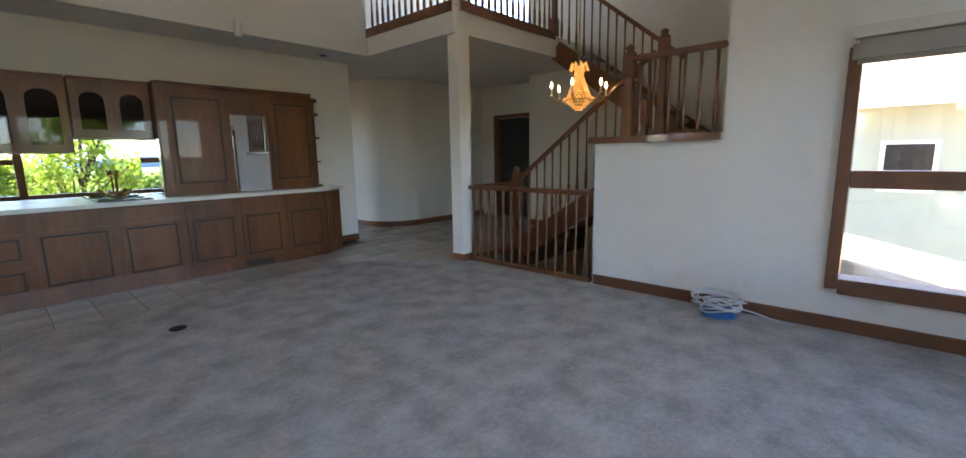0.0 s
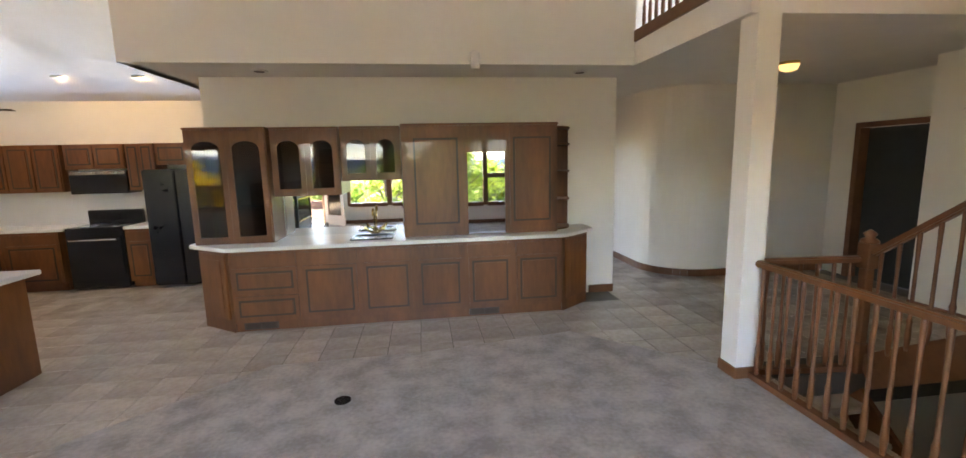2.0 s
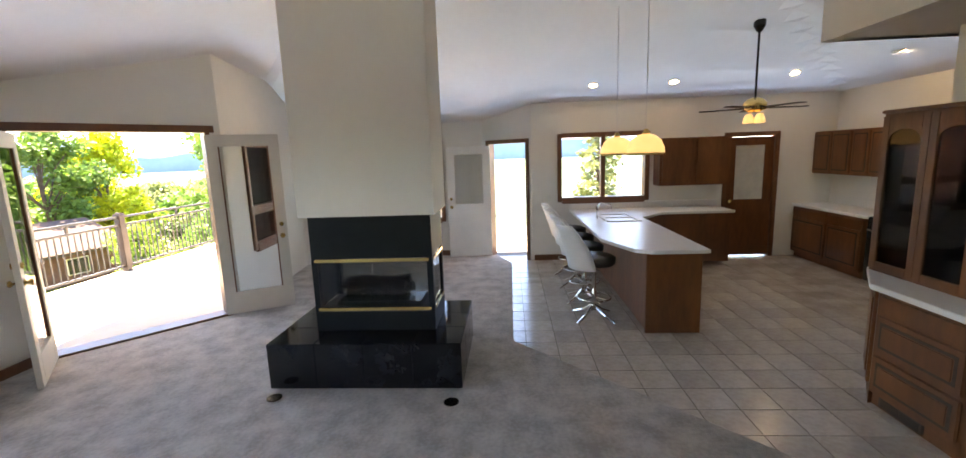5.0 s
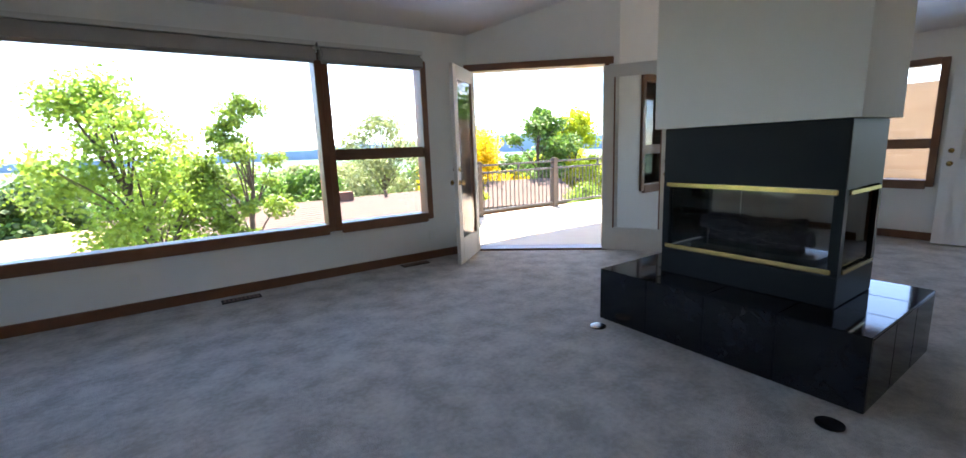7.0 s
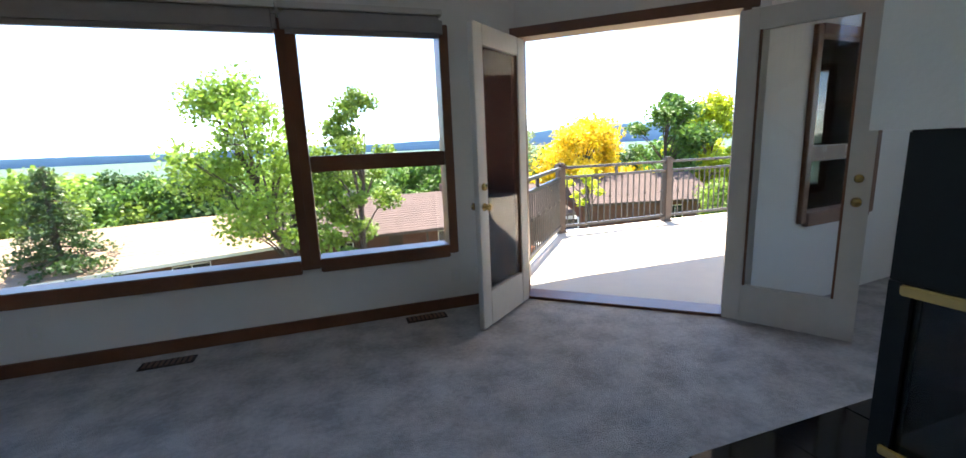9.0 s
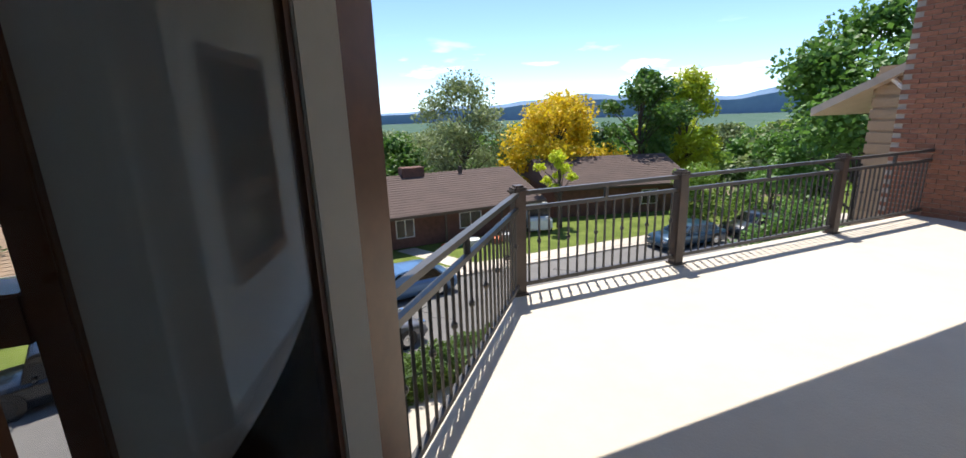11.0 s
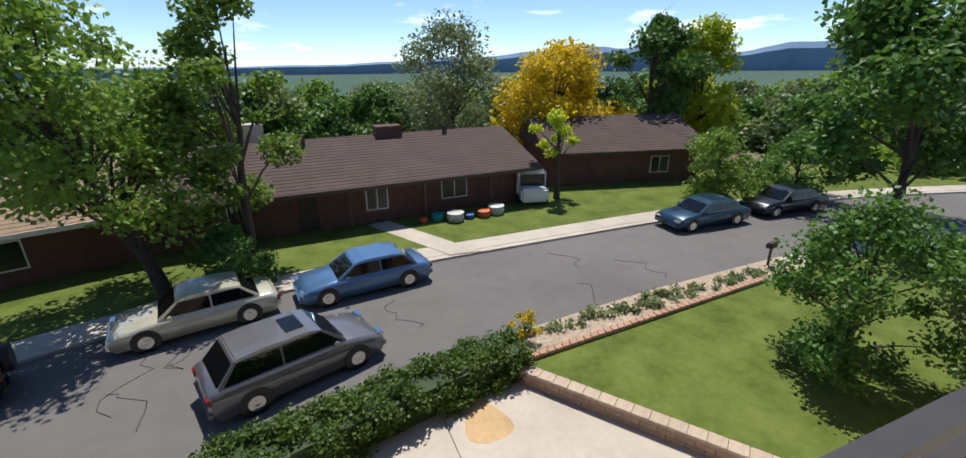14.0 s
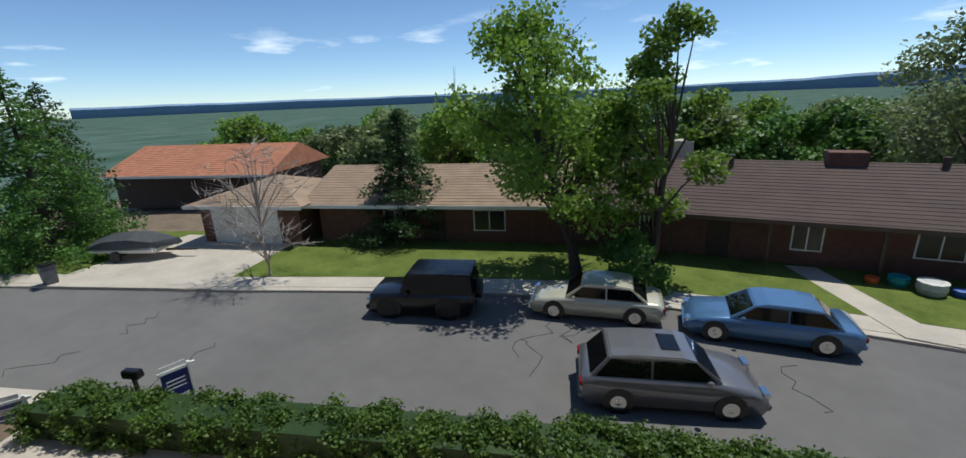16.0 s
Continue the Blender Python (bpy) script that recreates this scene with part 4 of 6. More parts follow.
for k in range(8):
    a = k * math.pi / 4
    part("drop", mesh(tube, [(.03 * math.cos(a), .03 * math.sin(a), .36), (.08 * math.cos(a), .08 * math.sin(a), .41), (.10 * math.cos(a), .10 * math.sin(a), .33)], [.006, .012, .016], 6), M_CRYSTAL, t)

# fireplace
t = thing("hearth", "low hearth of glossy black marble tiles", "hearth")
part("core", boxes((-.37, 2.89, 0, .70, 4.50, .385)), M_FIRE, t)
for k in range(4):
    y0 = 2.87 + k * .4125
    part("tile", boxes((.70, y0 + .002, .004, .717, y0 + .4105, .398), bevel=.003), M_MARBLE, t)
    for j in range(3):
        x0 = -.385 + j * .367
        part("tile", boxes((x0 + .002, y0 + .002, .385, x0 + .365, y0 + .4105, .40), bevel=.003), M_MARBLE, t)
for j in range(3):
    x0 = -.385 + j * .362
    for y0 in (2.872, 4.50):
        part("tile", boxes((x0 + .002, y0, .004, x0 + .36, y0 + .018, .384), bevel=.003), M_MARBLE, t)
X0, X1, Y0, Y1 = -.14, .43, 3.20, 4.27
t = thing("fireplace", "three-sided black metal gas fireplace with brass trims", "fireplace")
part("base", boxes((X0, Y0, .402, X1, Y1, .58), bevel=.004), M_FIRE, t)
part("hood", boxes((X0, Y0, 1.06, X1, Y1, 1.43), bevel=.004), M_FIRE, t)
for x, y in ((X0, Y0), (X1 - .05, Y0), (X0, Y1 - .05), (X1 - .05, Y1 - .05)):
    part("post", boxes((x, y, .58, x + .05, y + .05, 1.06)), M_FIRE, t)
for z in (.59, 1.03):
    part("brass_trim", boxes((X1 - .004, Y0 + .03, z, X1 + .012, Y1 - .03, z + .028), bevel=.004), M_BRASS, t)
    for y in (Y0 - .010, Y1 - .002):
        part("brass_trim", boxes((X0 + .05, y, z, X1 - .05, y + .012, z + .022)), M_BRASS, t)
for b in ((X1 - .02, Y0 + .05, .6, X1 - .014, 3.73, 1.05), (X1 - .02, 3.74, .6, X1 - .014, Y1 - .05, 1.05), (X0 + .05, Y0 + .014, .6, X1 - .05, Y0 + .02, 1.05), (X0 + .05, Y1 - .02, .6, X1 - .05, Y1 - .014, 1.05), (X0 + .014, Y0 + .05, .6, X0 + .02, Y1 - .05, 1.05)):
    part("glass_door", boxes(b), M_FGL, t)
t = thing("gas_logs", "charred ceramic gas logs on a grate", "log set")
rnd = random.Random(7)
for k in range(6):
    y = 3.42 + .06 * k; z = .66 + .05 * (k % 3)
    pts = [(.05 + .06 * (k % 3), 3.36 + .05 * (k % 2) + i * .075, z + rnd.uniform(-.015, .02) + .03 * (k // 3)) for i in range(9)]
    part("log", mesh(tube, pts, [.045 + rnd.uniform(-.012, .015) for _ in pts], 9), M_LOG, t)
part("grate", boxes((.0, 3.34, .582, .28, 4.12, .625)), M_BLACK, t)
structure("chimney_breast", boxes((-.20, 3.13, 1.432, .455, 4.31, 5.0)), M_WALL, "cream plastered chimney breast above the fireplace", "chimney")

# column, stairs and railings
structure("column", boxes((5.29, 5.76, 0.0, 5.47, 5.94, 2.712), (5.30, 5.77, 2.7, 5.46, 5.93, 5.0)), M_WALL, "square white plastered column", "column")
structure("column_base", boxes((5.275, 5.745, 0, 5.485, 5.955, .09), bevel=.004), M_TRIM, "brown wooden base trim of the column", "baseboard")
structure("halfwall_cap", boxes((5.36, 2.93, 1.40, 5.62, 4.10, 1.46), bevel=.008), M_RAIL, "brown wooden cap of the half wall", "trim")


def baluster(z, h):
    return [(.012, z), (.016, z + .04), (.021, z + .10), (.017, z + .2), (.02, z + .22), (.013, z + .25), (.011, z + h * .7), (.015, z + h - .02), (.012, z + h)]


def railing(name, label, a, b, za, zb, h=.90, step=.115, m=M_RAIL, bottom=True, lo=None):
    """A wooden railing from a to b; za, zb are the floor heights at its ends."""
    t = thing(name, label, "railing")
    A, B = Vector((*a, za)), Vector((*b, zb))
    bm = bmesh.new(); beam(bm, A + Vector((0, 0, h)), B + Vector((0, 0, h)), .065, .05); bev(bm, .012); part("handrail", bm, m, t)
    if bottom:
        part("shoe_rail", mesh(beam, A + Vector((0, 0, .03)), B + Vector((0, 0, .03)), .07, .045), m, t)
    L = (Vector(b) - Vector(a)).length; n = max(2, int(L / step))
    me = None
    for i in range(n):
        p = A.lerp(B, (i + .5) / n)
        if me is None:
            me = part("baluster", mesh(lathe, baluster(.04, h - .06), 8), m, t, smooth=True); me.location = p
        else:
            o = new("baluster", me.data); o.parent = t; o.location = p
    return t


def newel(t, x, y, z, h=1.05):
    part("newel_post", boxes((x - .05, y - .05, z, x + .05, y + .05, z + .25), (x - .035, y - .035, z + .25, x + .035, y + .035, z + h - .2), (x - .05, y - .05, z + h - .2, x + .05, y + .05, z + h), bevel=.006), M_RAIL, t)
    part("newel_cap", mesh(lathe, [(.06, z + h), (.06, z + h + .02), (.03, z + h + .04), (.045, z + h + .07), (.01, z + h + .10)], 14, (x, y, 0)), M_RAIL, t, smooth=True)


railing("stair_railing", "stained oak railing with turned balusters at the stairwell", (5.42, 5.76), (5.42, 4.07), 0, 0, .92)
t = railing("stair_railing", "short stained oak railing between column and newel", (5.47, 5.80), (6.25, 5.72), 0, 0, .92)
newel(t, 6.3, 5.70, 0)
railing("bridge_railing", "stained oak railing along the upper bridge", (5.27, 7.45), (5.33, 5.95), 3.0, 3.0, .92)
t = railing("bridge_railing", "stained oak railing along the upper bridge edge", (5.47, 5.80), (7.2, 5.74), 3.0, 3.0, .92)
newel(t, 7.25, 5.72, 3.0)
structure("trim_bridge", boxes((5.215, 5.80, 2.95, 5.24, 7.49, 3.06), (5.3, 5.70, 2.95, 7.25, 5.725, 3.06)), M_RAIL, "brown wooden edge trim of the bridge", "trim")
t = railing("landing_railing", "stained oak landing railing on the half wall", (5.49, 2.95), (5.49, 3.72), 1.45, 1.45, .70, bottom=False)
newel(t, 5.49, 3.76, 1.46, .72)
t = railing("flight_railing", "sloping stained oak stair railing", (6.3, 5.66), (6.3, 3.85), 0.05, 1.44, .92, bottom=False)
newel(t, 6.3, 3.76, 1.42, 1.05)
railing("flight_railing", "sloping stained oak railing of the upper flight", (7.25, 3.85), (7.25, 5.66), 1.50, 2.95, .92, bottom=False)


def flight(label, x0, x1, ys, z0, n, dy, rise):
    t = thing("stair_flight", label, "stairs")
    for k in range(n):
        y = ys + dy * k; z = z0 + rise * (k + 1)
        part("tread", boxes((x0 + .04, min(y, y + dy * 1.12), z - .07, x1 - .04, max(y, y + dy * 1.12), z), bevel=.025), M_TREADC, t, "beige carpeted tread")
    for x in (x0, x1):
        part("stringer", mesh(beam, (x, ys, z0 + .02), (x, ys + dy * n, z0 + rise * n - .02), .04, .26), M_RAIL, t)


flight("open oak stair flight with carpeted treads", 6.32, 7.20, 5.64, 0, 7, -.262, .1775)
flight("upper open oak stair flight with carpeted treads", 7.28, 8.18, 3.80, 1.42, 8, .24, .1775)
flight("lower open oak stair flight with carpeted treads", 5.5, 6.28, 4.1, -1.6, 8, .2, .1775)
structure("floor_landing", boxes((5.58, 2.94, 1.22, 8.24, 3.80, 1.42)), M_TREADC, "carpeted stair landing", "floor")

# ---------- deck ----------
bm = bmesh.new()
poly(bm, [(.30, .05), (-1.62, -2.46), (-9.0, -2.46), (-9.0, 1.25), (-3.8, 1.0), (-1.25, 1.27), (0.02, .17)], -.35, -.025)
structure("deck", bm, M_DECK, "tan coated concrete balcony deck", "deck")
structure("deck_west", boxes((-6.3, 1.3, -.35, -4.5, 7.5, -.03)), M_DECK, "tan balcony outside the kitchen", "deck")


def deck_post(x, y):
    t = thing("deck_post", "dark bronze square railing post with a stepped cap", "post", "deck posts", at=(x, y, -.025))
    part("shaft", boxes((-.058, -.058, 0, .058, .058, 1.04), bevel=.004), M_POST, t)
    part("cap", boxes((-.078, -.078, 1.03, .078, .078, 1.06), (-.066, -.066, 1.06, .066, .066, 1.085), (-.045, -.045, 1.085, .045, .045, 1.105), bevel=.006), M_POST, t)
    part("base_plate", boxes((-.075, -.075, 0, .075, .075, .02)), M_POST, t)


def deck_rail(a, b):
    t = thing("deck_railing", "dark bronze metal balustrade with knuckled bars", "railing", "deck railings")
    A, B = Vector((*a, 0)), Vector((*b, 0)); L = (B - A).length; dd = (B - A).normalized()
    A, B = A + dd * .06, B - dd * .06
    for nm, z, w in (("top_rail", 1.0, .05), ("mid_rail", .85, .04), ("bottom_rail", .075, .04)):
        part(nm, mesh(beam, A + Vector((0, 0, z)), B + Vector((0, 0, z)), w, .04), M_RAILM, t)
    me = kn = None
    n = int(L / .115)
    part("strut", boxes((-.018, -.018, .87, .018, .018, .98)), M_RAILM, t).location = A.lerp(B, .5)
    for i in range(n):
        p = A.lerp(B, (i + .5) / n)
        if me is None:
            me = part("bar", boxes((-.0085, -.0085, .09, .0085, .0085, .835)), M_RAILM, t); me.location = p
        else:
            o = new("bar", me.data); o.parent = t; o.location = p
        if i % 3 == 1:
            if kn is None:
                kn = part("knuckle", mesh(lathe, [(.009, .47), (.022, .49), (.022, .51), (.009, .53)], 8), M_RAILM, t); kn.location = p
            else:
                o = new("knuckle", kn.data); o.parent = t; o.location = p


P = [(.28, .02), (-1.65, -2.35), (-3.70, -2.35), (-6.56, -2.35), (-9.0, -2.35)]
for q in P[1:]:
    deck_post(*q)
for a, b in zip(P, P[1:]):
    deck_rail(a, b)
# roof overhang; its unseen strip along the kitchen is added to block light
bm = bmesh.new()
poly(bm, [(6.2, -1.15), (-.4, -1.15), (-1.2, -1.2), (-5.2, -1.2), (-5.2, 12.0), (-3.96, 12.0), (-3.96, 5.4), (-4.51, 4.5), (-4.51, 1.6), (-3.8, 1.1), (-1.3, 1.3), (.1, .06), (6.2, .06)], 2.75, 2.95)
structure("eave", bm, M_WHITEP, "painted roof overhang, with an added strip shading the kitchen", "eave")
structure("roof", boxes((-5.2, -1.05, 5.35, 9.5, 12.3, 5.5)), M_ROOF, "brown shingle house roof", "roof")
structure("wall_garage", boxes((-9.0, -2.2, -6.4, 9.0, 12.0, -2.85), (-4.3, .4, -2.85, 5.2, 12, -.4), (-9, -2.3, -2.85, -6.0, 7.4, -.36)), M_SIDING, "tan sided lower storey of the house", "wall")


# ---------- outdoors: ground, street ----------
G = -6.4
bm = bmesh.new()
rings = [0, 40, 55, 75, 110, 170, 300, 700, 1600, 3200, 4600]
drop = [G - .12, G - .12, G - .8, G - 4, G - 9, G - 14, G - 18, G - 24, G - 30, G - 36, G - 40]
seg = 96; prev = None
for r, z in zip(rings[1:], drop[1:]):
    cur = [bm.verts.new((r * math.cos(2 * math.pi * k / seg), -6 + r * math.sin(2 * math.pi * k / seg), z)) for k in range(seg)]
    if prev is None:
        bm.faces.new(cur)
    else:
        for k in range(seg):
            bm.faces.new((prev[k], cur[k], cur[(k + 1) % seg], prev[(k + 1) % seg]))
    prev = cur
bmesh.ops.recalc_face_normals(bm, faces=bm.faces)
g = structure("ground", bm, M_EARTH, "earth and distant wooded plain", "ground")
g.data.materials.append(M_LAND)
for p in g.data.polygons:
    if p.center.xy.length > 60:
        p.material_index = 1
bm = bmesh.new(); prev = None
for k in range(0, 181):
    a = math.radians(160 + k * 1.0)
    amt = max(0.12, min(1, (math.radians(268) - a) * 1.6)) if a < math.radians(330) else .12
    h = 1.5 * amt * (70 + 55 * noise.noise(Vector((k * .045, 3, 0))) + 30 * noise.noise(Vector((k * .16, 9, 0))) + 10 * noise.noise(Vector((k * .5, 5, 0))))
    x, y = 4450 * math.cos(a), 4450 * math.sin(a)
    cur = [bm.verts.new((x, y, -60)), bm.verts.new((x * .995, y * .995, max(5, h + 25) - 20)), bm.verts.new((x * 1.01, y * 1.01, max(5, h * 1.35 + 40) - 25))]
    if prev:
        for i in range(2):
            bm.faces.new((prev[i], cur[i], cur[i + 1], prev[i + 1]))
    prev = cur
structure("backdrop", bm, M_HILL, "mountain range on the horizon, haze painted in as blue", "mountains")

FAR = [(60, 5), (42, -3), (26.8, -9.4), (18.4, -12.6), (10.9, -15.7), (4, -18.2), (-2, -19.2), (-6, -19.5), (-12, -19.6), (-19, -19.6), (-27, -19.3), (-42, -16), (-72, -5)]
NEAR = [(57, 12), (40, 4), (24, -2.8), (13.8, -6.6), (4.2, -10.0), (-2, -11.9), (-8, -13.0), (-12, -13.4), (-16, -13.6), (-21, -13.7), (-29, -13.2), (-42, -10), (-68, 1)]


def smoothed(pts, n=8):
    out = []
    for i in range(len(pts) - 1):
        p = [Vector(pts[max(0, min(len(pts) - 1, i + k))]) for k in (-1, 0, 1, 2)]
        for j in range(n):
            t = j / n
            out.append(.5 * (2 * p[1] + (p[2] - p[0]) * t + (2 * p[0] - 5 * p[1] + 4 * p[2] - p[3]) * t * t + (3 * p[1] - p[0] - 3 * p[2] + p[3]) * t ** 3))
    return out + [Vector(pts[-1])]


def offset(line, dist):
    out = []
    for i, p in enumerate(line):
        d = (line[min(i + 1, len(line) - 1)] - line[max(0, i - 1)]).normalized()
        out.append(p + Vector((d.y, -d.x)) * dist)
    return out


def ribbon(la, lb, z0, z1):
    bm = bmesh.new(); prev = None
    for p, q in zip(la, lb):
        cur = [bm.verts.new((p.x, p.y, z0)), bm.verts.new((p.x, p.y, z1)), bm.verts.new((q.x, q.y, z1)), bm.verts.new((q.x, q.y, z0))]
        if prev:
            for i in range(3):
                bm.faces.new((prev[i], cur[i], cur[i + 1], prev[i + 1]))
        prev = cur
    bmesh.ops.recalc_face_normals(bm, faces=bm.faces)
    return bm


fl, nl = smoothed(FAR), smoothed(NEAR)
structure("road", ribbon(fl, nl, G - .1, G), M_ASPH, "grey patched asphalt street", "road")
structure("kerb_far", ribbon(offset(fl, -.35), fl, G - .1, G + .10), M_CONC, "concrete kerb", "kerb")
structure("pavement_far", ribbon(offset(fl, -1.5), offset(fl, -.354), G - .1, G + .115), M_CONC, "concrete pavement", "pavement")
structure("lawn_far", ribbon(offset(fl, -9.0), offset(fl, -1.504), G - .1, G + .13), M_GRASS, "mown green lawn", "lawn")
structure("kerb_near", ribbon(nl, offset(nl, .35), G - .1, G + .10), M_CONC, "concrete kerb", "kerb")
structure("pavement_near", ribbon(offset(nl, .354), offset(nl, 1.1), G - .1, G + .115), M_CONC, "concrete pavement", "pavement")
rnd = random.Random(11)
for k in range(11):
    x = rnd.uniform(-20, 20); i = min(range(len(fl)), key=lambda j: abs(fl[j].x - x)); f0 = rnd.random() * .7
    p = fl[i].lerp(nl[i], f0); pts = []
    for j in range(8):
        pts.append((p.x, p.y, G + .001)); p = p + Vector((rnd.uniform(-.5, .5), rnd.uniform(.1, .5)))
    tagged(part("road_crack", mesh(tube, pts, .012, 4), M_BLACK), "dark tar-sealed crack in the asphalt", "crack", "road cracks", "structure")
# near side: driveway, retaining wall, lawn
nd = offset(nl, 1.104)
bm = bmesh.new()
poly(bm, [(-5.95, -11.6), (-10.9, -4.5), (-12.5, -2.2), (13, -2.2), (14, -5.4), (4.5, -8.8), (-2, -10.8)], G - .1, G + .05)
structure("driveway", bm, M_CONC, "pale concrete driveway", "driveway")
for x in (-4.2, -1.2, 2.0):
    structure("driveway_joint", boxes((x, -10.4 if x < 0 else -9.2, G + .05, x + .025, -2.3, G + .054)), M_EARTH, "driveway joint", "joint")
structure("driveway_joint", boxes((-8.9, -7.2, G + .05, 8, -7.175, G + .054)), M_EARTH, "driveway joint", "joint")
bm = bmesh.new(); poly(bm, [(-5.9 + .5 * math.cos(a) * (1 + .3 * math.sin(3 * a)) + .8, -10.0 + .9 * math.sin(a) * (1 + .2 * math.cos(2 * a))) for a in [i * math.pi / 12 for i in range(24)]], G + .05, G + .053)
structure("driveway_stain", bm, M_STAIN, "rusty stain on the concrete", "stain")
bm = bmesh.new(); poly(bm, [(-6.45, -11.5), (-11.2, -4.6), (-12.8, -2.2), (-30, -2.2), (-30, -11.8), (-19, -12.2), (-13, -11.75)], G - .1, G + .42)
structure("lawn_near", bm, M_GRASS, "mown green front lawn", "lawn")
t = thing("retaining_wall", "low wall of pale concrete blocks with cap stones", "retaining wall")
A, B = Vector((-6.1, -11.4)), Vector((-10.9, -4.5)); dd = (B - A).normalized(); ang = math.degrees(math.atan2(dd.y, dd.x))
M_BLOCK = mat("wall_block", (.36, .25, .18), .9, scale=5, var=.2, per=.15, bump=.4)
blk = cap = None
for i in range(21):
    p = A + dd * (i * .4)
    if cap is None:
        cap = part("cap_stone", boxes((.005, -.02, .36, .395, .34, .46), bevel=.012), mat("cap_stone", (.45, .35, .26), .9, scale=5, var=.15, per=.12), t); o = cap
    else:
        o = new("cap_stone", cap.data); o.parent = t
    o.matrix_basis = pose(p.x, p.y, G, 0, 0, ang)
    for j in range(2):
        if blk is None:
            blk = part("block", boxes((.006, 0, 0, .394, .3, .172), bevel=.01), M_BLOCK, t); o = blk
        else:
            o = new("block", blk.data); o.parent = t
        o.matrix_basis = pose(p.x + dd.x * .2 * j, p.y + dd.y * .2 * j, G + .01 + .175 * j, 0, 0, ang)
t = thing("brick_edging", "double row of tan edging bricks along the flower strip", "edging")
eb = None; e1 = offset(nl, 1.0)
M_EDGE = mat("edging_brick", (.40, .24, .16), .9, scale=6, var=.15, per=.2)
path = [(-7.0 - .26 * i) for i in range(47)]
for i, x in enumerate(path):
    y = -11.95 - .075 * (-7 - x)
    for r in range(2):
        if eb is None:
            eb = part("brick", boxes((-.12, -.08, 0, .12, .08, .12), bevel=.012), M_EDGE, t); o = eb
        else:
            o = new("brick", eb.data); o.parent = t
        o.matrix_basis = pose(x + .13 * r, y + .62 + .17 * r, G + .36 + .08 * r, 0, 0, 3)
structure("flower_strip", ribbon([Vector((x, y)) for x, y in ((-6.5, -12.6), (-13, -13.2), (-20, -13.4))], [Vector((x, y)) for x, y in ((-6.5, -11.25), (-13, -11.7), (-20, -12.25))], G - .1, G + .34), mat("gravel", (.40, .31, .23), .95, scale=9, var=.35, bump=1, bscale=40), "gravel flower strip by the street", "gravel")


# ---------- plants ----------
def leaves(name, centres, radii, n, size, material, parent, seed, flat=.75, up=0.35, kind=""):
    """Many small folded leaves scattered through the given clumps."""
    r = np.random.RandomState(seed)
    c = np.array(centres, float); rad = np.array(radii, float)
    w = rad ** 2; idx = r.choice(len(c), n, p=w / w.sum())
    u = r.normal(size=(n, 3)); u /= np.linalg.norm(u, axis=1)[:, None]
    pos = c[idx] + u * (rad[idx] * r.uniform(.12, 1.35, n) ** .8)[:, None] * np.array([1, 1, flat])
    d = r.normal(size=(n, 3)); d[:, 2] *= .6; d /= np.linalg.norm(d, axis=1)[:, None]
    nn = r.normal(size=(n, 3)) * .8 + u * .5 + np.array([0, 0, up]); s = np.cross(d, nn); s /= np.linalg.norm(s, axis=1)[:, None] + 1e-9
    L = (size * r.uniform(.6, 1.4, n))[:, None]
    q = np.stack([pos - d * L * .5, pos + s * L * .38, pos + d * L * .5, pos - s * L * .38], 1).reshape(-1, 3)
    me = bpy.data.meshes.new(name)
    me.from_pydata(q.tolist(), [], np.arange(4 * n).reshape(-1, 4).tolist())
    me.materials.append(material)
    ob = new(name, me)
    if parent is not None:
        ob.parent = parent
    if kind:
        ob["kind"] = kind
    return ob


def tree(label, x, y, z, h, spread, material, seed, n=9000, size=.2, trunk=.2, lean=0.0, low=.3, bark=None, clumps=26, name="tree", dead=0):
    r = random.Random(seed)
    t = thing(name, label, "tree", at=(x, y, z))
    pts = [Vector((0, 0, -.05))]
    for k in range(1, 7):
        pts.append(Vector((lean * h * .12 * k + r.uniform(-.06, .06) * h * .2, r.uniform(-.05, .05) * h * .3, h * .82 * k / 6)))
    tb = bmesh.new(); tube(tb, pts, [trunk * (1.15 - k * .165) for k in range(7)], 9)
    cen, rad = [], []
    for k in range(clumps):
        f = low + (1 - low) * (k + r.random()) / clumps
        a = r.random() * 2 * math.pi
        prof = math.sin(min(1, (f - low) / (1 - low) * .9 + .12) * math.pi) ** .6
        rr = spread * prof * r.uniform(.45, 1.05)
        base = pts[min(6, int(f * 6))]
        st_ = pts[max(1, min(5, int(f * 5)))]
        c = Vector((base.x + rr * math.cos(a), base.y + rr * math.sin(a), h * f))
        cen.append(c); rad.append(spread * r.uniform(.16, .40))
        tube(tb, [st_, st_.lerp(c, .5) + Vector((0, 0, h * .02)), c], [trunk * .32, trunk * .2, trunk * .06], 5)
        for _ in range(dead):
            e = c + Vector((r.uniform(-1, 1), r.uniform(-1, 1), r.uniform(-.4, .8))) * spread * .4
            tube(tb, [c.lerp(st_, .3), c, e], [trunk * .10, trunk * .06, .006], 4)
            for _ in range(3):
                e2 = e + Vector((r.uniform(-1, 1), r.uniform(-1, 1), r.uniform(-.3, .8))) * spread * .22
                tube(tb, [c.lerp(e, .5), e2], [.014, .004], 3)
    part("trunk", tb, bark or M_BARK, t)
    if n:
        leaves("crown", cen, rad, n, size, material, t, seed)
    return t


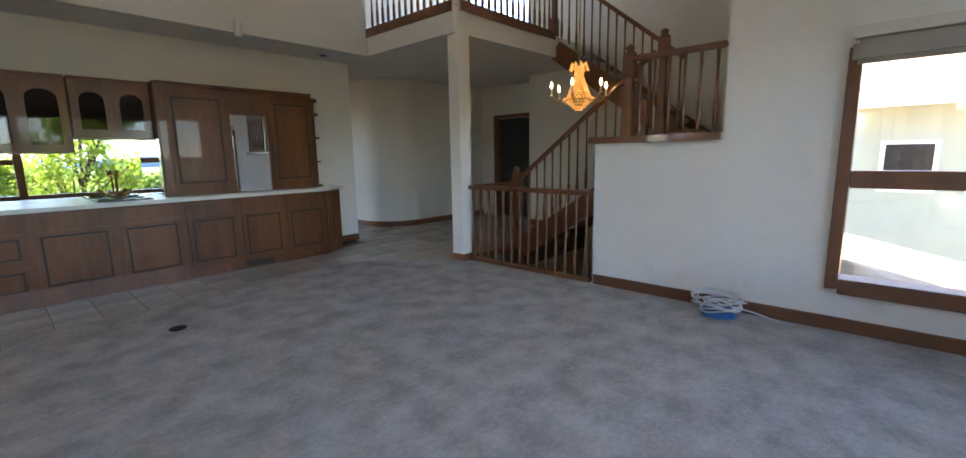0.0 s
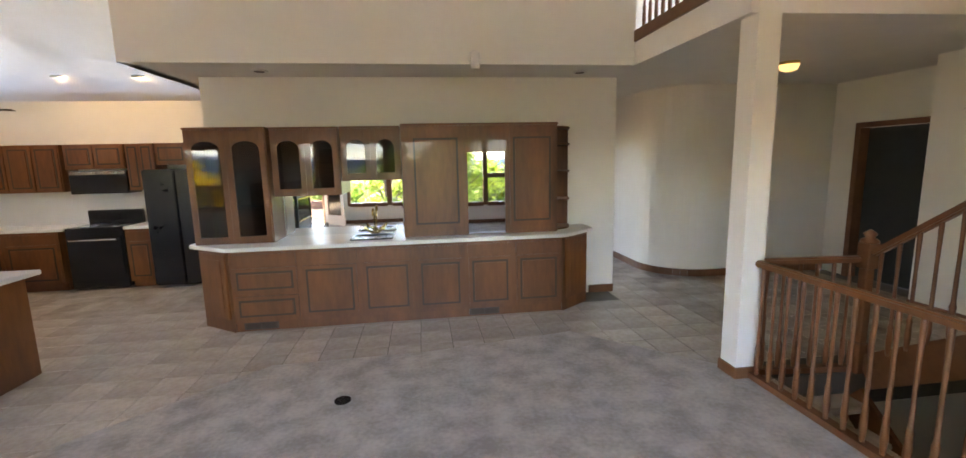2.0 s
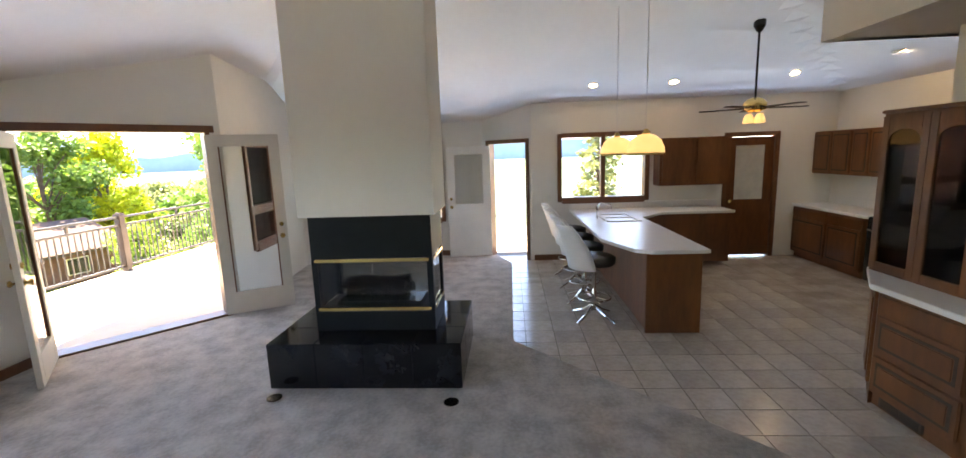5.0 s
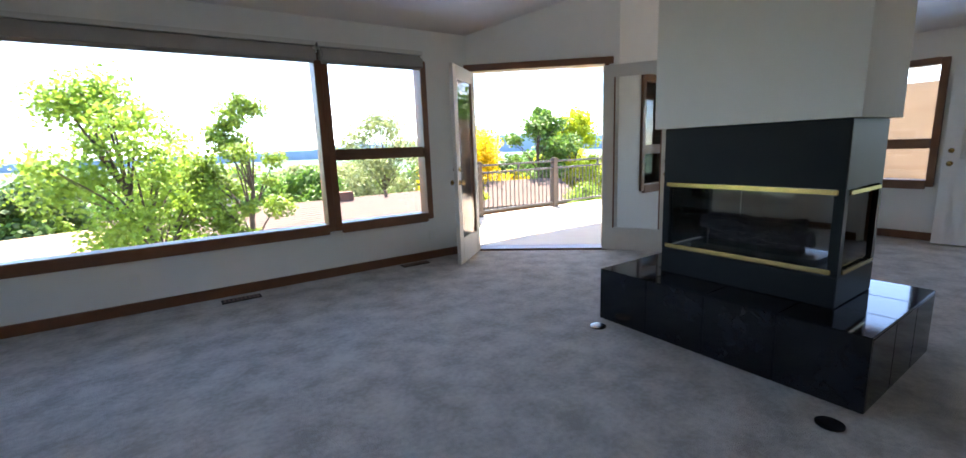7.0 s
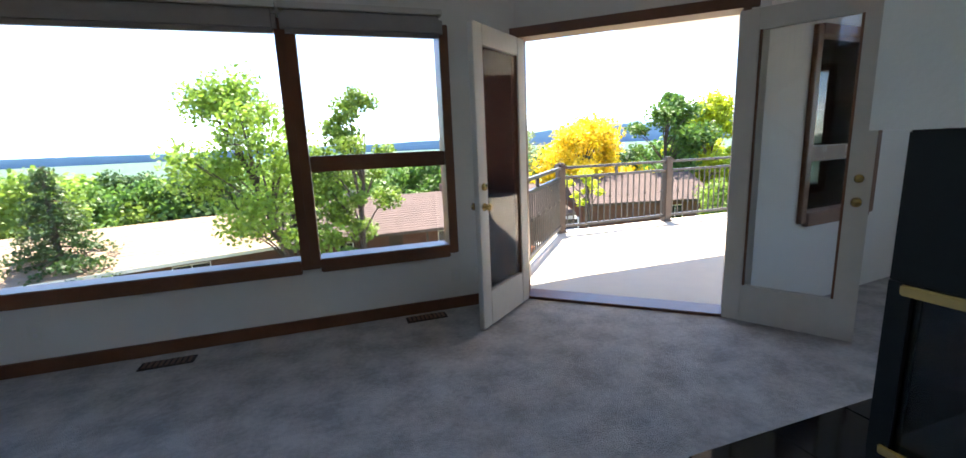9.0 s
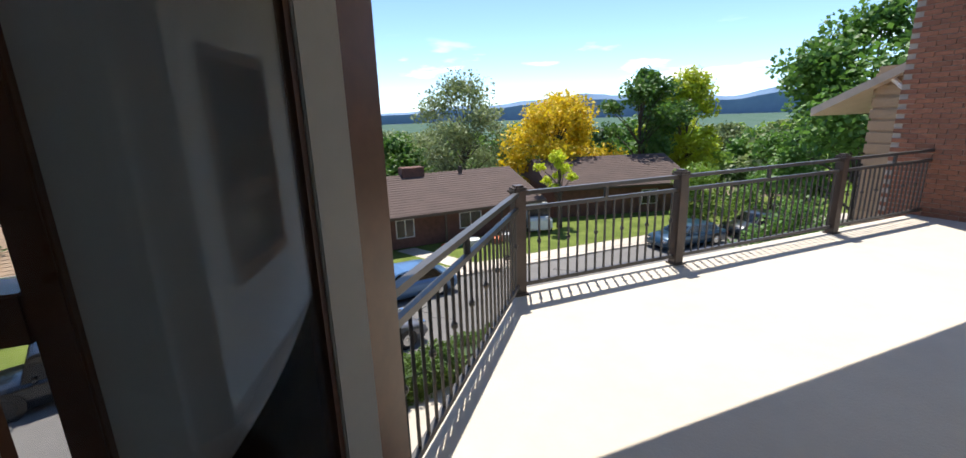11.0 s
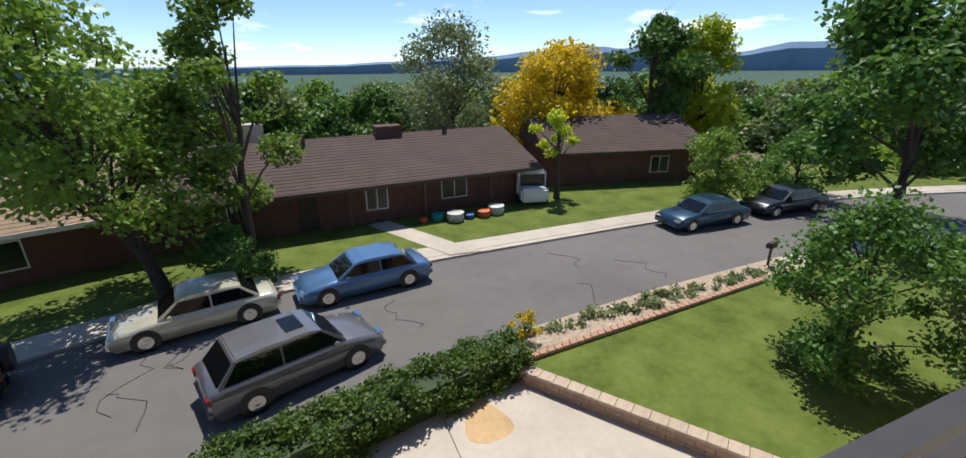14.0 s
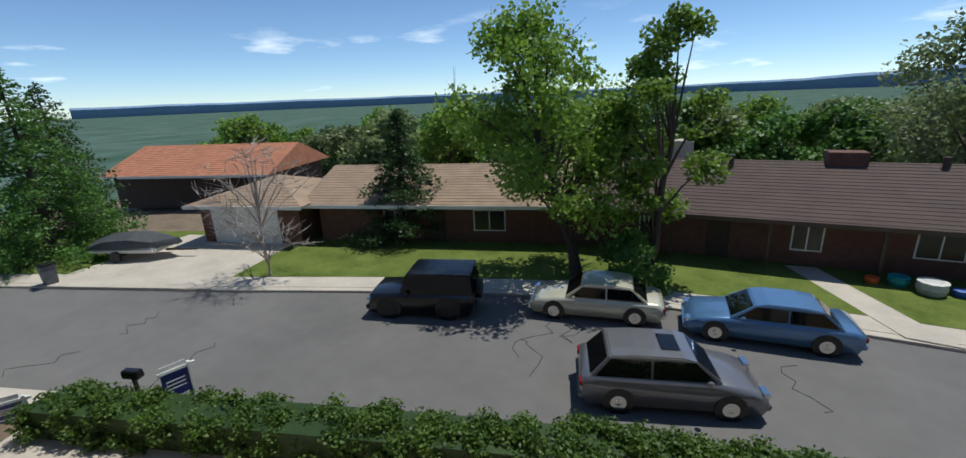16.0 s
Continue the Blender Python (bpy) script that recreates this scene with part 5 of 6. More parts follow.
def conifer(label, x, y, z, h, spread, seed, n=14000, material=None):
    r = random.Random(seed)
    t = thing("conifer", label, "tree", at=(x, y, z))
    tb = bmesh.new(); tube(tb, [(0, 0, -.05), (0, 0, h * .5), (0, 0, h)], [.25, .15, .02], 8)
    cen, rad = [], []
    for k in range(110):
        f = .04 + .95 * (k / 110); a = k * 2.4 + r.random(); R = spread * (1 - f) ** .8 * r.uniform(.6, 1.05) + .1
        for q in (.45, .75, 1.0):
            cen.append((R * q * math.cos(a), R * q * math.sin(a), h * f - .12 * R * q + r.uniform(-.1, .1))); rad.append(.15 + R * .17)
        tube(tb, [(0, 0, h * f + .1), (R * math.cos(a), R * math.sin(a), h * f - .12 * R)], [.04, .01], 4)
    part("trunk", tb, M_BARK, t)
    leaves("crown", cen, rad, n, .16, material or L_DARK, t, seed, flat=.5)
    return t


# hedge along the driveway
hc = [p for p in offset(nl, 1.2) if -6.9 < p.x < 14]
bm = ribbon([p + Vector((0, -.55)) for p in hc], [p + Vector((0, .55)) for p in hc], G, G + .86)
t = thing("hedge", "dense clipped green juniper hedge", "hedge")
# Solid filler in darker green paints the shade between the hedge leaves.
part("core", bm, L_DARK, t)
cen, rad = [], []
rnd = random.Random(21)
for a, b in zip(hc, hc[1:]):
    for k in range(34):
        p = a.lerp(b, rnd.random()); v = rnd.uniform(-.68, .68)
        cen.append((p.x, p.y + v, G + rnd.uniform(.15, 1.02) - .25 * abs(v) ** 2)); rad.append(.26)
leaves("foliage", cen, rad, 150000, .085, L_HEDGE, t, 22, flat=.7, kind="stuff")

tree("large leaning green street tree with dead twigs", 3.5, -20.6, G + .1, 10.8, 3.6, L_GREEN, 31, 16000, .20, .24, lean=.35, low=.30, clumps=34, dead=1)
tree("tall green tree with a forked crown", 0.7, -21.6, G + .1, 10.6, 2.3, L_GREEN, 32, 9000, .20, .2, lean=-.1, low=.25, clumps=24)
tree("leafy bush under the trees", 1.0, -20.3, G + .1, 2.2, 1.6, L_MID, 33, 5000, .14, .08, low=.1, name="bush")
tree("bare pale young tree without leaves", 17.0, -15.0, G + .1, 6.0, 2.4, L_GREEN, 34, 0, .2, .11, low=.25, bark=M_BARE, clumps=34, dead=5)
conifer("dark green pine behind the bare tree", 14.5, -22.5, G, 7.6, 3.2, 35, 13000)
conifer("tall dark green spruce beside the driveway", 32.0, -12.0, G, 10.5, 4.6, 36, 20000, L_MID)
conifer("tall dark green spruce", 37, -15.0, G, 10, 4.0, 37, 12000)
tree("bright yellow flowering tree", -22.5, -36.0, G - 1, 10.2, 5.2, L_YEL, 38, 15000, .30, .25, low=.25, clumps=34)
tree("small yellow-leaved street tree with a forked trunk", -16.6, -25.6, G, 5.6, 1.5, L_LIME, 39, 1500, .22, .2, low=.55, clumps=10)
tree("airy green tree behind the roof", -15.5, -42.0, G - 2, 13.4, 4.8, L_SAGE, 40, 11000, .26, .22, low=.3, clumps=36)
tree("lime green tree behind the street", -38, -35.0, G, 11.2, 3.8, L_LIME, 41, 12000, .34, .25, low=.15)
tree("tall green tree behind the street", -31, -34.0, G, 11.8, 3.8, L_MID, 42, 10000, .34, .25, low=.2, dead=1)
tree("dense green tree beside the brick house", -30, -14.5, G, 13.0, 5.0, L_MID, 43, 16000, .32, .28, low=.2)
tree("leafy green shrub tree on the lawn", -14.4, -7.6, G + .4, 4.4, 2.0, L_MID, 44, 12000, .12, .10, low=.08, clumps=30)
tree("grey-green shrub by the deck", -16.5, -4.9, G + .4, 4.8, 1.9, L_SAGE, 45, 9000, .12, .1, low=.1, clumps=26)
tree("round green bush by the street", -25.5, -21.5, G, 4.0, 2.4, L_GREEN, 46, 7000, .18, .1, low=.1, name="bush")
tree("round green bush by the street", -31.5, -20.5, G, 3.6, 2.6, L_MID, 47, 6000, .2, .1, low=.1, name="bush")
tree("yellow flowering shrub at the hedge end", -7.4, -12.3, G + .3, .9, .5, L_YEL, 48, 900, .07, .03, low=.2, clumps=10, name="bush")
conifer("blue-green spruce outside the kitchen", -10.5, 7.8, G, 9.5, 2.4, 49, 10000, L_SAGE)
src = [tree("round green tree in the far woods", 30 - 26 * k, -52 - 6 * k, G - 4, 10.0, 5.2, m, 50 + k, 4200, .55, .25, low=.12, clumps=24) for k, m in enumerate((L_GREEN, L_MID, L_SAGE, L_DARK))]
rnd = random.Random(60)
for k in range(230):
    a = rnd.uniform(math.radians(178), math.radians(330)); r = rnd.uniform(46, 150)
    x, y = r * math.cos(a), r * math.sin(a) - 6
    if y > -24 and -45 < x < 45:
        continue
    sc = rnd.uniform(.75, 1.15)
    o = copy_thing(src[k % 4], pose(x, y, G - 2.6 - r * .042, 0, 0, rnd.uniform(0, 360)))
    o.scale = (sc, sc, sc)
    o["group"] = "far woods"
leaves("weeds", [(rnd.uniform(-19, -7), -12.5 + rnd.uniform(-.35, .35), G + .42) for _ in range(60)], [.2] * 60, 4000, .10, L_SAGE, None, 71, kind="stuff")
tagged(bpy.data.objects["weeds"], "ragged weeds in the gravel strip", "weeds", kind="stuff")


# ---------- houses ----------
def house(label, x, y, rz, L, W, h, rise, roofm, wallm, over=.7, wins=(), door=None, garage=None, z=G, hip=False):
    """A low house, its long front facing local +y, with a pitched roof."""
    t = thing("house", label, "house", at=(x, y, z), rz=rz)
    part("wall", boxes((-L / 2, -W / 2, 0, L / 2, W / 2, h)), wallm, t)
    bm = bmesh.new()
    hx, hy = L / 2 + over, W / 2 + over
    rx = L / 2 - W / 2 if hip else hx
    lo = [bm.verts.new(v) for v in ((-hx, -hy, h - .1), (hx, -hy, h - .1), (hx, hy, h - .1), (-hx, hy, h - .1))]
    tp = [bm.verts.new((-rx, 0, h + rise)), bm.verts.new((rx, 0, h + rise))]
    for f in ((lo[3], lo[2], tp[1], tp[0]), (lo[1], lo[0], tp[0], tp[1]), (lo[0], lo[3], tp[0]), (lo[2], lo[1], tp[1]), (lo[0], lo[1], lo[2], lo[3])):
        bm.faces.new(f)
    bmesh.ops.recalc_face_normals(bm, faces=bm.faces)
    rf = part("roof", bm, roofm, t)
    n = int(hy / .30)
    for k in range(n):
        f0 = (k + .5) / n
        zz = (h - .1) + (rise + .1) * (1 - f0) ; xx = hx if not hip else rx + (hx - rx) * f0
        part("shingle_course", boxes((-xx, hy * f0 - .01, zz - .03, xx, hy * f0 + .015, zz + .014)), roofm, rf)
    part("fascia", boxes((-hx, hy, h - .28, hx, hy + .03, h - .08)), M_WHITEP if roofm is not M_ROOF else M_POST, t)
    for wx, ww, z0, z1 in wins:
        w = part("window", boxes((wx - ww / 2, W / 2, z0, wx + ww / 2, W / 2 + .04, z1)), M_WHITEP, t)
        part("pane", boxes((wx - ww / 2 + .06, W / 2 + .03, z0 + .06, wx - .03, W / 2 + .05, z1 - .06), (wx + .03, W / 2 + .03, z0 + .06, wx + ww / 2 - .06, W / 2 + .05, z1 - .06)), M_BLACK, w)
    if door is not None:
        part("door", boxes((door - .45, W / 2, 0.1, door + .45, W / 2 + .05, 2.15)), M_BRNSHADE, t)
    if garage is not None:
        gd = part("garage_door", boxes((garage - 2.2, W / 2, 0, garage + 2.2, W / 2 + .05, 2.2)), M_WHITEP, t)
        for k in range(3):
            part("groove", boxes((garage - 2.2, W / 2 + .05, .53 + k * .55, garage + 2.2, W / 2 + .054, .55 + k * .55)), M_CONC, gd)
    return t


t = house("long dark brick ranch house with a brown shingle roof", -3.7, -30.0, 3, 20.5, 8.6, 2.5, 1.75, M_ROOF, M_BRKD, 1.1, [(5.2, .9, .7, 1.9), (-1.5, 1.2, .8, 2.0), (-6.0, 1.6, .9, 2.0)], 2.0)
part("cooler_box", boxes((3.5, -2.3, 3.9, 4.6, -1.2, 5.1), bevel=.04), M_CONC, t, "beige evaporative cooler on the roof")
ch = part("chimney", boxes((-4.2, -.6, 3.8, -2.6, .5, 4.75), bevel=.03), M_BRKD, t)
part("vent_pipe", mesh(lathe, [(.12, 3.6), (.12, 4.5), (.16, 4.5), (.16, 4.6)], 12, (1.6, .8, 0)), M_POST, t)
part("vent_pipe", mesh(lathe, [(.15, 3.6), (.15, 4.6)], 12, (-7.0, .4, 0)), M_POST, t)
for k in range(5):
    part("porch_post", boxes((-8 + k * 4, 5.1, 0, -7.88 + k * 4, 5.22, 2.4)), M_POST, t)
house("brown brick house with a red-brown roof", -24.3, -31.5, -14, 11, 9, 2.6, 1.8, M_ROOF, M_BRKD, .6, [(-2.5, 1.4, .8, 2.0)])
house("brick ranch house with a tan roof behind the trees", 13.0, -26.5, 18, 15.5, 8, 2.5, 1.5, M_ROOFT, M_BRKD, .8, [(-2.5, 1.8, .8, 2.0), (3, 1.4, .8, 2)], .5)
house("attached garage with a white door and tan roof", 23.6, -21.2, 18, 6.5, 6.5, 2.6, 1.1, M_ROOFT, M_BRKD, .6, (), None, .3, hip=True)
t = house("house with a red clay tile roof", 38.5, -27.0, 20, 14, 9, 2.9, 1.9, M_ROOFR, M_BRNSHADE, .7)
house("far house with a grey roof", 20, -58, 10, 16, 9, 2.6, 2, M_ROOFT, M_SIDING, .6, z=G - 5)
structure("drive_far", ribbon([Vector((27.0, -9.3)), Vector((28.4, -17.6))], [Vector((18.2, -12.7)), Vector((20.4, -20.0))], G - .1, G + .135), M_CONC, "concrete driveway of the house opposite", "driveway")
structure("garden_path", ribbon([Vector((-8.9, -19.6)), Vector((-5.9, -25.6))], [Vector((-7.5, -19.7)), Vector((-4.7, -25.4))], G - .1, G + .137), M_CONC, "concrete garden path", "path")
# neighbour house with chimney beside the deck
t = thing("neighbour_house", "tan sided house with brick chimney beside the deck", "house")
w = part("wall", boxes((-16.5, -4.0, G, -10.2, 2.6, 2.4)), M_SIDING, t)
for k in range(16):
    part("siding_board", boxes((-16.52, -4.03, -1.2 + k * .22, -10.18, -4.0, -1.03 + k * .22)), M_SIDING, w)
    part("siding_board", boxes((-10.2, -4.0, -1.2 + k * .22, -10.17, -2.6, -1.03 + k * .22)), M_SIDING, w)
bm = bmesh.new()
va = [bm.verts.new(v) for v in ((-17.0, -5.0, 1.5), (-9.95, -5.0, 1.5), (-9.95, -1.0, 3.5), (-17.0, -1.0, 3.5))]
vb = [bm.verts.new(v.co + Vector((0, 0, .16))) for v in va]
bm.faces.new(va[::-1]); bm.faces.new(vb)
for i in range(4):
    bm.faces.new((va[i], va[(i + 1) % 4], vb[(i + 1) % 4], vb[i]))
part("roof", bm, M_CONC, t, "grey edged sloping roof")
part("downpipe", mesh(tube, [(-10.1, -3.5, G), (-10.1, -3.5, 1.95), (-10.1, -3.75, 2.2)], .05, 8), M_WHITEP, t)
cb = part("chimney", boxes((-9.9, -2.9, G, -8.75, -.6, 6)), M_MORTAR, t)
br = None; cnt = 0
for row in range(58):
    z = -.4 + row * .075
    for k in range(10):
        y0 = -2.9 + k * .225 + (.1125 if row % 2 else 0)
        if y0 + .215 > -.6: continue
        o = None
        if br is None:
            br = part("brick", boxes((0, 0, 0, .02, .215, .065)), M_BRICK, cb); o = br
        else:
            o = new("brick", br.data); o.parent = cb
        o.location = (-8.757, y0, z); cnt += 1
    for k in range(5):
        o = new("brick", br.data); o.parent = cb
        o.matrix_basis = pose(-8.80 - k * .225 - (.05 if row % 2 else 0), -2.893, z, 0, 0, 90) @ Matrix.Scale(-1, 4, (1, 0, 0))
# house east of the living room, seen through its window
t = thing("neighbour_house", "pale green stucco house with a shingle roof", "house", at=(0, 0, 0))
part("wall", boxes((17, -2.6, G, 24, 9, 2.4)), mat("green_stucco", (.36, .40, .32), .9, scale=2, var=.06), t)
rf = bmesh.new()
va = [rf.verts.new(v) for v in ((16.2, -3.0, 2.3), (16.2, 9.6, 2.3), (20.5, 9.6, 4.1), (20.5, -3.0, 4.1))]; rf.faces.new(va); bmesh.ops.solidify(rf, geom=rf.faces, thickness=.2)
part("roof", rf, M_CONC, t, "grey shingle roof")
for y in (-2.2, -.6, 1.0, 2.8):
    w = part("window", boxes((16.95, y, .2, 17.0, y + 1.1, 1.5)), M_WHITEP, t); part("pane", boxes((16.94, y + .1, .3, 16.955, y + 1.0, 1.4)), M_BLACK, w)
rf = bmesh.new(); va = [rf.verts.new(v) for v in ((8.2, -1.2, -1.3), (12.5, -2.2, -1.3), (12.5, 5.5, .35), (9.6, 5.5, .35))]; rf.faces.new(va); bmesh.ops.solidify(rf, geom=rf.faces, thickness=.2)
tagged(part("garage_roof", rf, mat("shingle_pale", (.42, .33, .23), .9, scale=1.5, var=.2, bump=.7, bscale=18)), "pale tan shingle roof of the lower wing", "roof", kind="structure")
structure("wall_wing", boxes((9.6, -.8, G, 12.4, 5.4, -1.7)), M_SIDING, "tan wall of the lower wing", "wall")
tree("slender purple-leaved garden shrub", 13.5, -.5, G, 5.2, 1.0, leafmat("leaf_purple", (.10, .02, .03), (.2, .05, .06)), 77, 2500, .14, .07, low=.3)


# ---------- cars ----------
def car(label, x, y, rz, L, W, H, paint, kind="sedan", rim=None, z=None):
    """A car with lofted body, glasshouse, wheels and lamps; local +x is its nose."""
    t = thing("car", label, "car", at=(x, y, G if z is None else z), rz=rz)
    pm = mat("car_paint", paint, .28, .35, scale=3, var=.05, coat=.8)
    h, w = L / 2, W / 2
    belt = H * (.62 if kind != "jeep" else .56)
    if kind == "suv":
        top = [(-h, .55), (-h + .05, .95), (-h + .35, belt + .06), (h - 1.25, belt + .02), (h - .45, belt - .14), (h - .05, belt - .32), (h, .45)]
        cab = [(-h + .28, belt + .04), (-h + .75, H - .05), (-h + 1.4, H), (.25, H - .02), (.55, H - .10), (h - 1.15, belt + .02)]
    elif kind == "jeep":
        top = [(-h, .55), (-h, belt), (h - 1.35, belt), (h - .25, belt - .03), (h - .15, belt - .08), (h - .1, .5)]
        cab = [(-h + .03, belt), (-h + .10, H - .03), (-h + .2, H), (h - 1.75, H), (h - 1.65, H - .06), (h - 1.38, belt)]
    else:
        top = [(-h, .5), (-h + .02, belt - .10), (-h + .25, belt), (-h + 1.1, belt + .02), (h - 1.35, belt), (h - .35, belt - .10), (h - .04, belt - .28), (h, .42)]
        cab = [(-h + .55, belt), (-h + 1.15, H - .05), (-h + 1.6, H), (.10, H), (.45, H - .07), (h - 1.30, belt)]
    # body: side profile swept over stations of the width
    bm = bmesh.new(); rows = []
    prof = [(-h + .12, .22)] + top + [(h - .12, .22)]
    for s, k, dz in ((-1, .80, 0), (-.97, .96, 0), (-.85, 1, .012), (0, 1.0, .03), (.85, 1, .012), (.97, .96, 0), (1, .80, 0)):
        rows.append([bm.verts.new((px * (.985 if abs(s) > .96 else 1) * (1 if abs(s) < .9 else .99), w * s * (1 if pz > .4 else .96), .22 + (pz - .22) * (k if pz > belt - .2 and abs(s) > .96 else 1) + dz * (pz > belt - .2))) for px, pz in prof])
    for a, b in zip(rows, rows[1:]):
        for i in range(len(prof)):
            j = (i + 1) % len(prof)
            bm.faces.new((a[i], a[j], b[j], b[i]))
    bm.faces.new(rows[0]); bm.faces.new(rows[-1][::-1])
    bmesh.ops.recalc_face_normals(bm, faces=bm.faces)
    bev(bm, .035, 2)
    part("body", bm, pm, t, smooth=True)
    # cabin with inset glass
    bm = bmesh.new(); rows = []
    inn = .80 if kind != "jeep" else .9
    for s in (-1, -.5, 0, .5, 1):
        rows.append([bm.verts.new((px, s * w * (.94 - (.94 - inn) * max(0, (pz - belt) / (H - belt))), pz + (.02 if abs(s) < .9 and pz > H - .1 else 0))) for px, pz in cab])
    for a, b in zip(rows, rows[1:]):
        for i in range(len(cab) - 1):
            bm.faces.new((a[i], a[i + 1], b[i + 1], b[i]))
    bm.faces.new(rows[0]); bm.faces.new(rows[-1][::-1])
    bmesh.ops.recalc_face_normals(bm, faces=bm.faces)
    bev(bm, .03, 2)
    part("cabin", bm, pm if kind != "jeep" else M_BLACK, t)
    gl = mat("car_glass", (.012, .014, .016), .05, scale=2, coat=1.0)

    def slab(pts, nm):
        b = bmesh.new(); f = b.faces.new([b.verts.new(p) for p in pts]); bmesh.ops.solidify(b, geom=[f], thickness=.004); part(nm, b, gl, t)
    zt, zb = H - .10, belt + .05

    def edge(z, front):
        seq = cab if not front else cab[::-1]
        for (xa, za), (xb, zb_) in zip(seq, seq[1:]):
            if za <= z <= zb_:
                return xa + (xb - xa) * (z - za) / (zb_ - za)
        return seq[-1][0]
    xr0, xr1, xf0, xf1 = edge(zb, 0), edge(zt, 0), edge(zb, 1), edge(zt, 1)
    for sg in (-1, 1):
        yb = sg * (w * (.94 - (.94 - inn) * (zb - belt) / (H - belt)) + .006); yt = sg * (w * (.94 - (.94 - inn) * (zt - belt) / (H - belt)) + .006)
        m0 = (xr1 + xf1) / 2
        for a0, a1, b0, b1 in ((xr0 + .10, xr1 + .06, m0 - .03, m0 - .03), (m0 + .03, m0 + .03, xf0 - .12, xf1 - .05)):
            slab([(a0, yb, zb), (b0, yb, zb), (b1, yt, zt), (a1, yt, zt)], "side_window")
    wi = w * .80
    slab([(xf0 + .035, -wi, zb), (xf0 + .035, wi, zb), (xf1 + .035, wi * .9, zt), (xf1 + .035, -wi * .9, zt)], "windscreen")
    slab([(xr0 - .035, -wi, zb), (xr0 - .035, wi, zb), (xr1 - .035, wi * .9, zt), (xr1 - .035, -wi * .9, zt)], "rear_window")
    if kind == "suv":
        slab([(-.25, -.4, H + .032), (-.25, .4, H + .032), (.22, .4, H + .015), (.22, -.4, H + .015)], "sunroof")
    R_ = .34 if kind != "jeep" else .42
    for wx in (-h + .98, h - .92):
        for sg in (-1, 1):
            wh = part("wheel", mesh(lathe, [(R_ * .62, -.10), (R_, -.09), (R_, .09), (R_ * .62, .10)], 24), M_BLKVIN, t)
            wh.matrix_basis = pose(wx, sg * (w - .09), R_, 90, 0, 0)
            part("rim", mesh(lathe, [(R_ * .60, -.105), (R_ * .5, -.085), (R_ * .2, -.11), (.03, -.115), (.03, .115), (R_ * .2, .11), (R_ * .5, .085), (R_ * .60, .105)], 20), rim or M_CHROME, wh)
            part("wheel_arch", mesh(lathe, [(R_ * 1.15, -.012), (R_ * 1.15, .012)], 24), M_BLACK, t).matrix_basis = pose(wx, sg * (w - .004), R_ + .02, 90, 0, 0)
    for sg in (-1, 1):
        part("headlight", boxes((h - .22, sg * w * .72 - .2, belt - .33, h - .02, sg * w * .72 + .2, belt - .20), bevel=.03), M_CHROME, t)
        part("taillight", boxes((-h - .01, sg * w * .8 - .14, belt - .28, -h + .12, sg * w * .8 + .14, belt - .12), bevel=.02), mat("red_lens", (.25, .01, .01), .2), t)
        part("mirror", boxes((xf0 - .35, sg * (w + .06) - .07, belt + .02, xf0 - .22, sg * (w + .06) + .07, belt + .14), bevel=.03), pm, t)
    part("bumper", boxes((h - .10, -w * .9, .30, h + .05, w * .9, .50), bevel=.04), M_CHROME if paint[0] > .5 else pm, t)
    part("bumper", boxes((-h - .05, -w * .9, .32, -h + .10, w * .9, .52), bevel=.04), M_CHROME if paint[0] > .5 else pm, t)
    if kind == "jeep":
        sp = part("spare_wheel", mesh(lathe, [(.2, -.1), (.38, -.09), (.38, .09), (.2, .1)], 22), M_BLKVIN, t); sp.matrix_basis = pose(-h - .12, 0, .95, 0, 90, 0)
    return t


car("silver-grey crossover with a sunroof parked at the kerb", -1.0, -13.7, 199, 4.6, 1.85, 1.62, (.17, .165, .175), "suv")
car("cream classic saloon with chrome bumpers at the kerb", 1.95, -17.75, 12, 4.75, 1.8, 1.42, (.62, .58, .44))
car("metallic light blue saloon parked at the kerb", -3.55, -18.35, 7, 4.95, 1.85, 1.43, (.10, .20, .36))
car("black boxy off-road car with a spare wheel", 8.1, -15.35, 20, 4.2, 1.85, 1.8, (.012, .012, .013), "jeep", M_BLKVIN)
car("dark teal saloon parked along the street", -21.4, -18.6, -2, 4.9, 1.85, 1.42, (.015, .05, .09))
car("black saloon parked along the street", -27.4, -18.4, -4, 4.8, 1.82, 1.42, (.012, .013, .016))


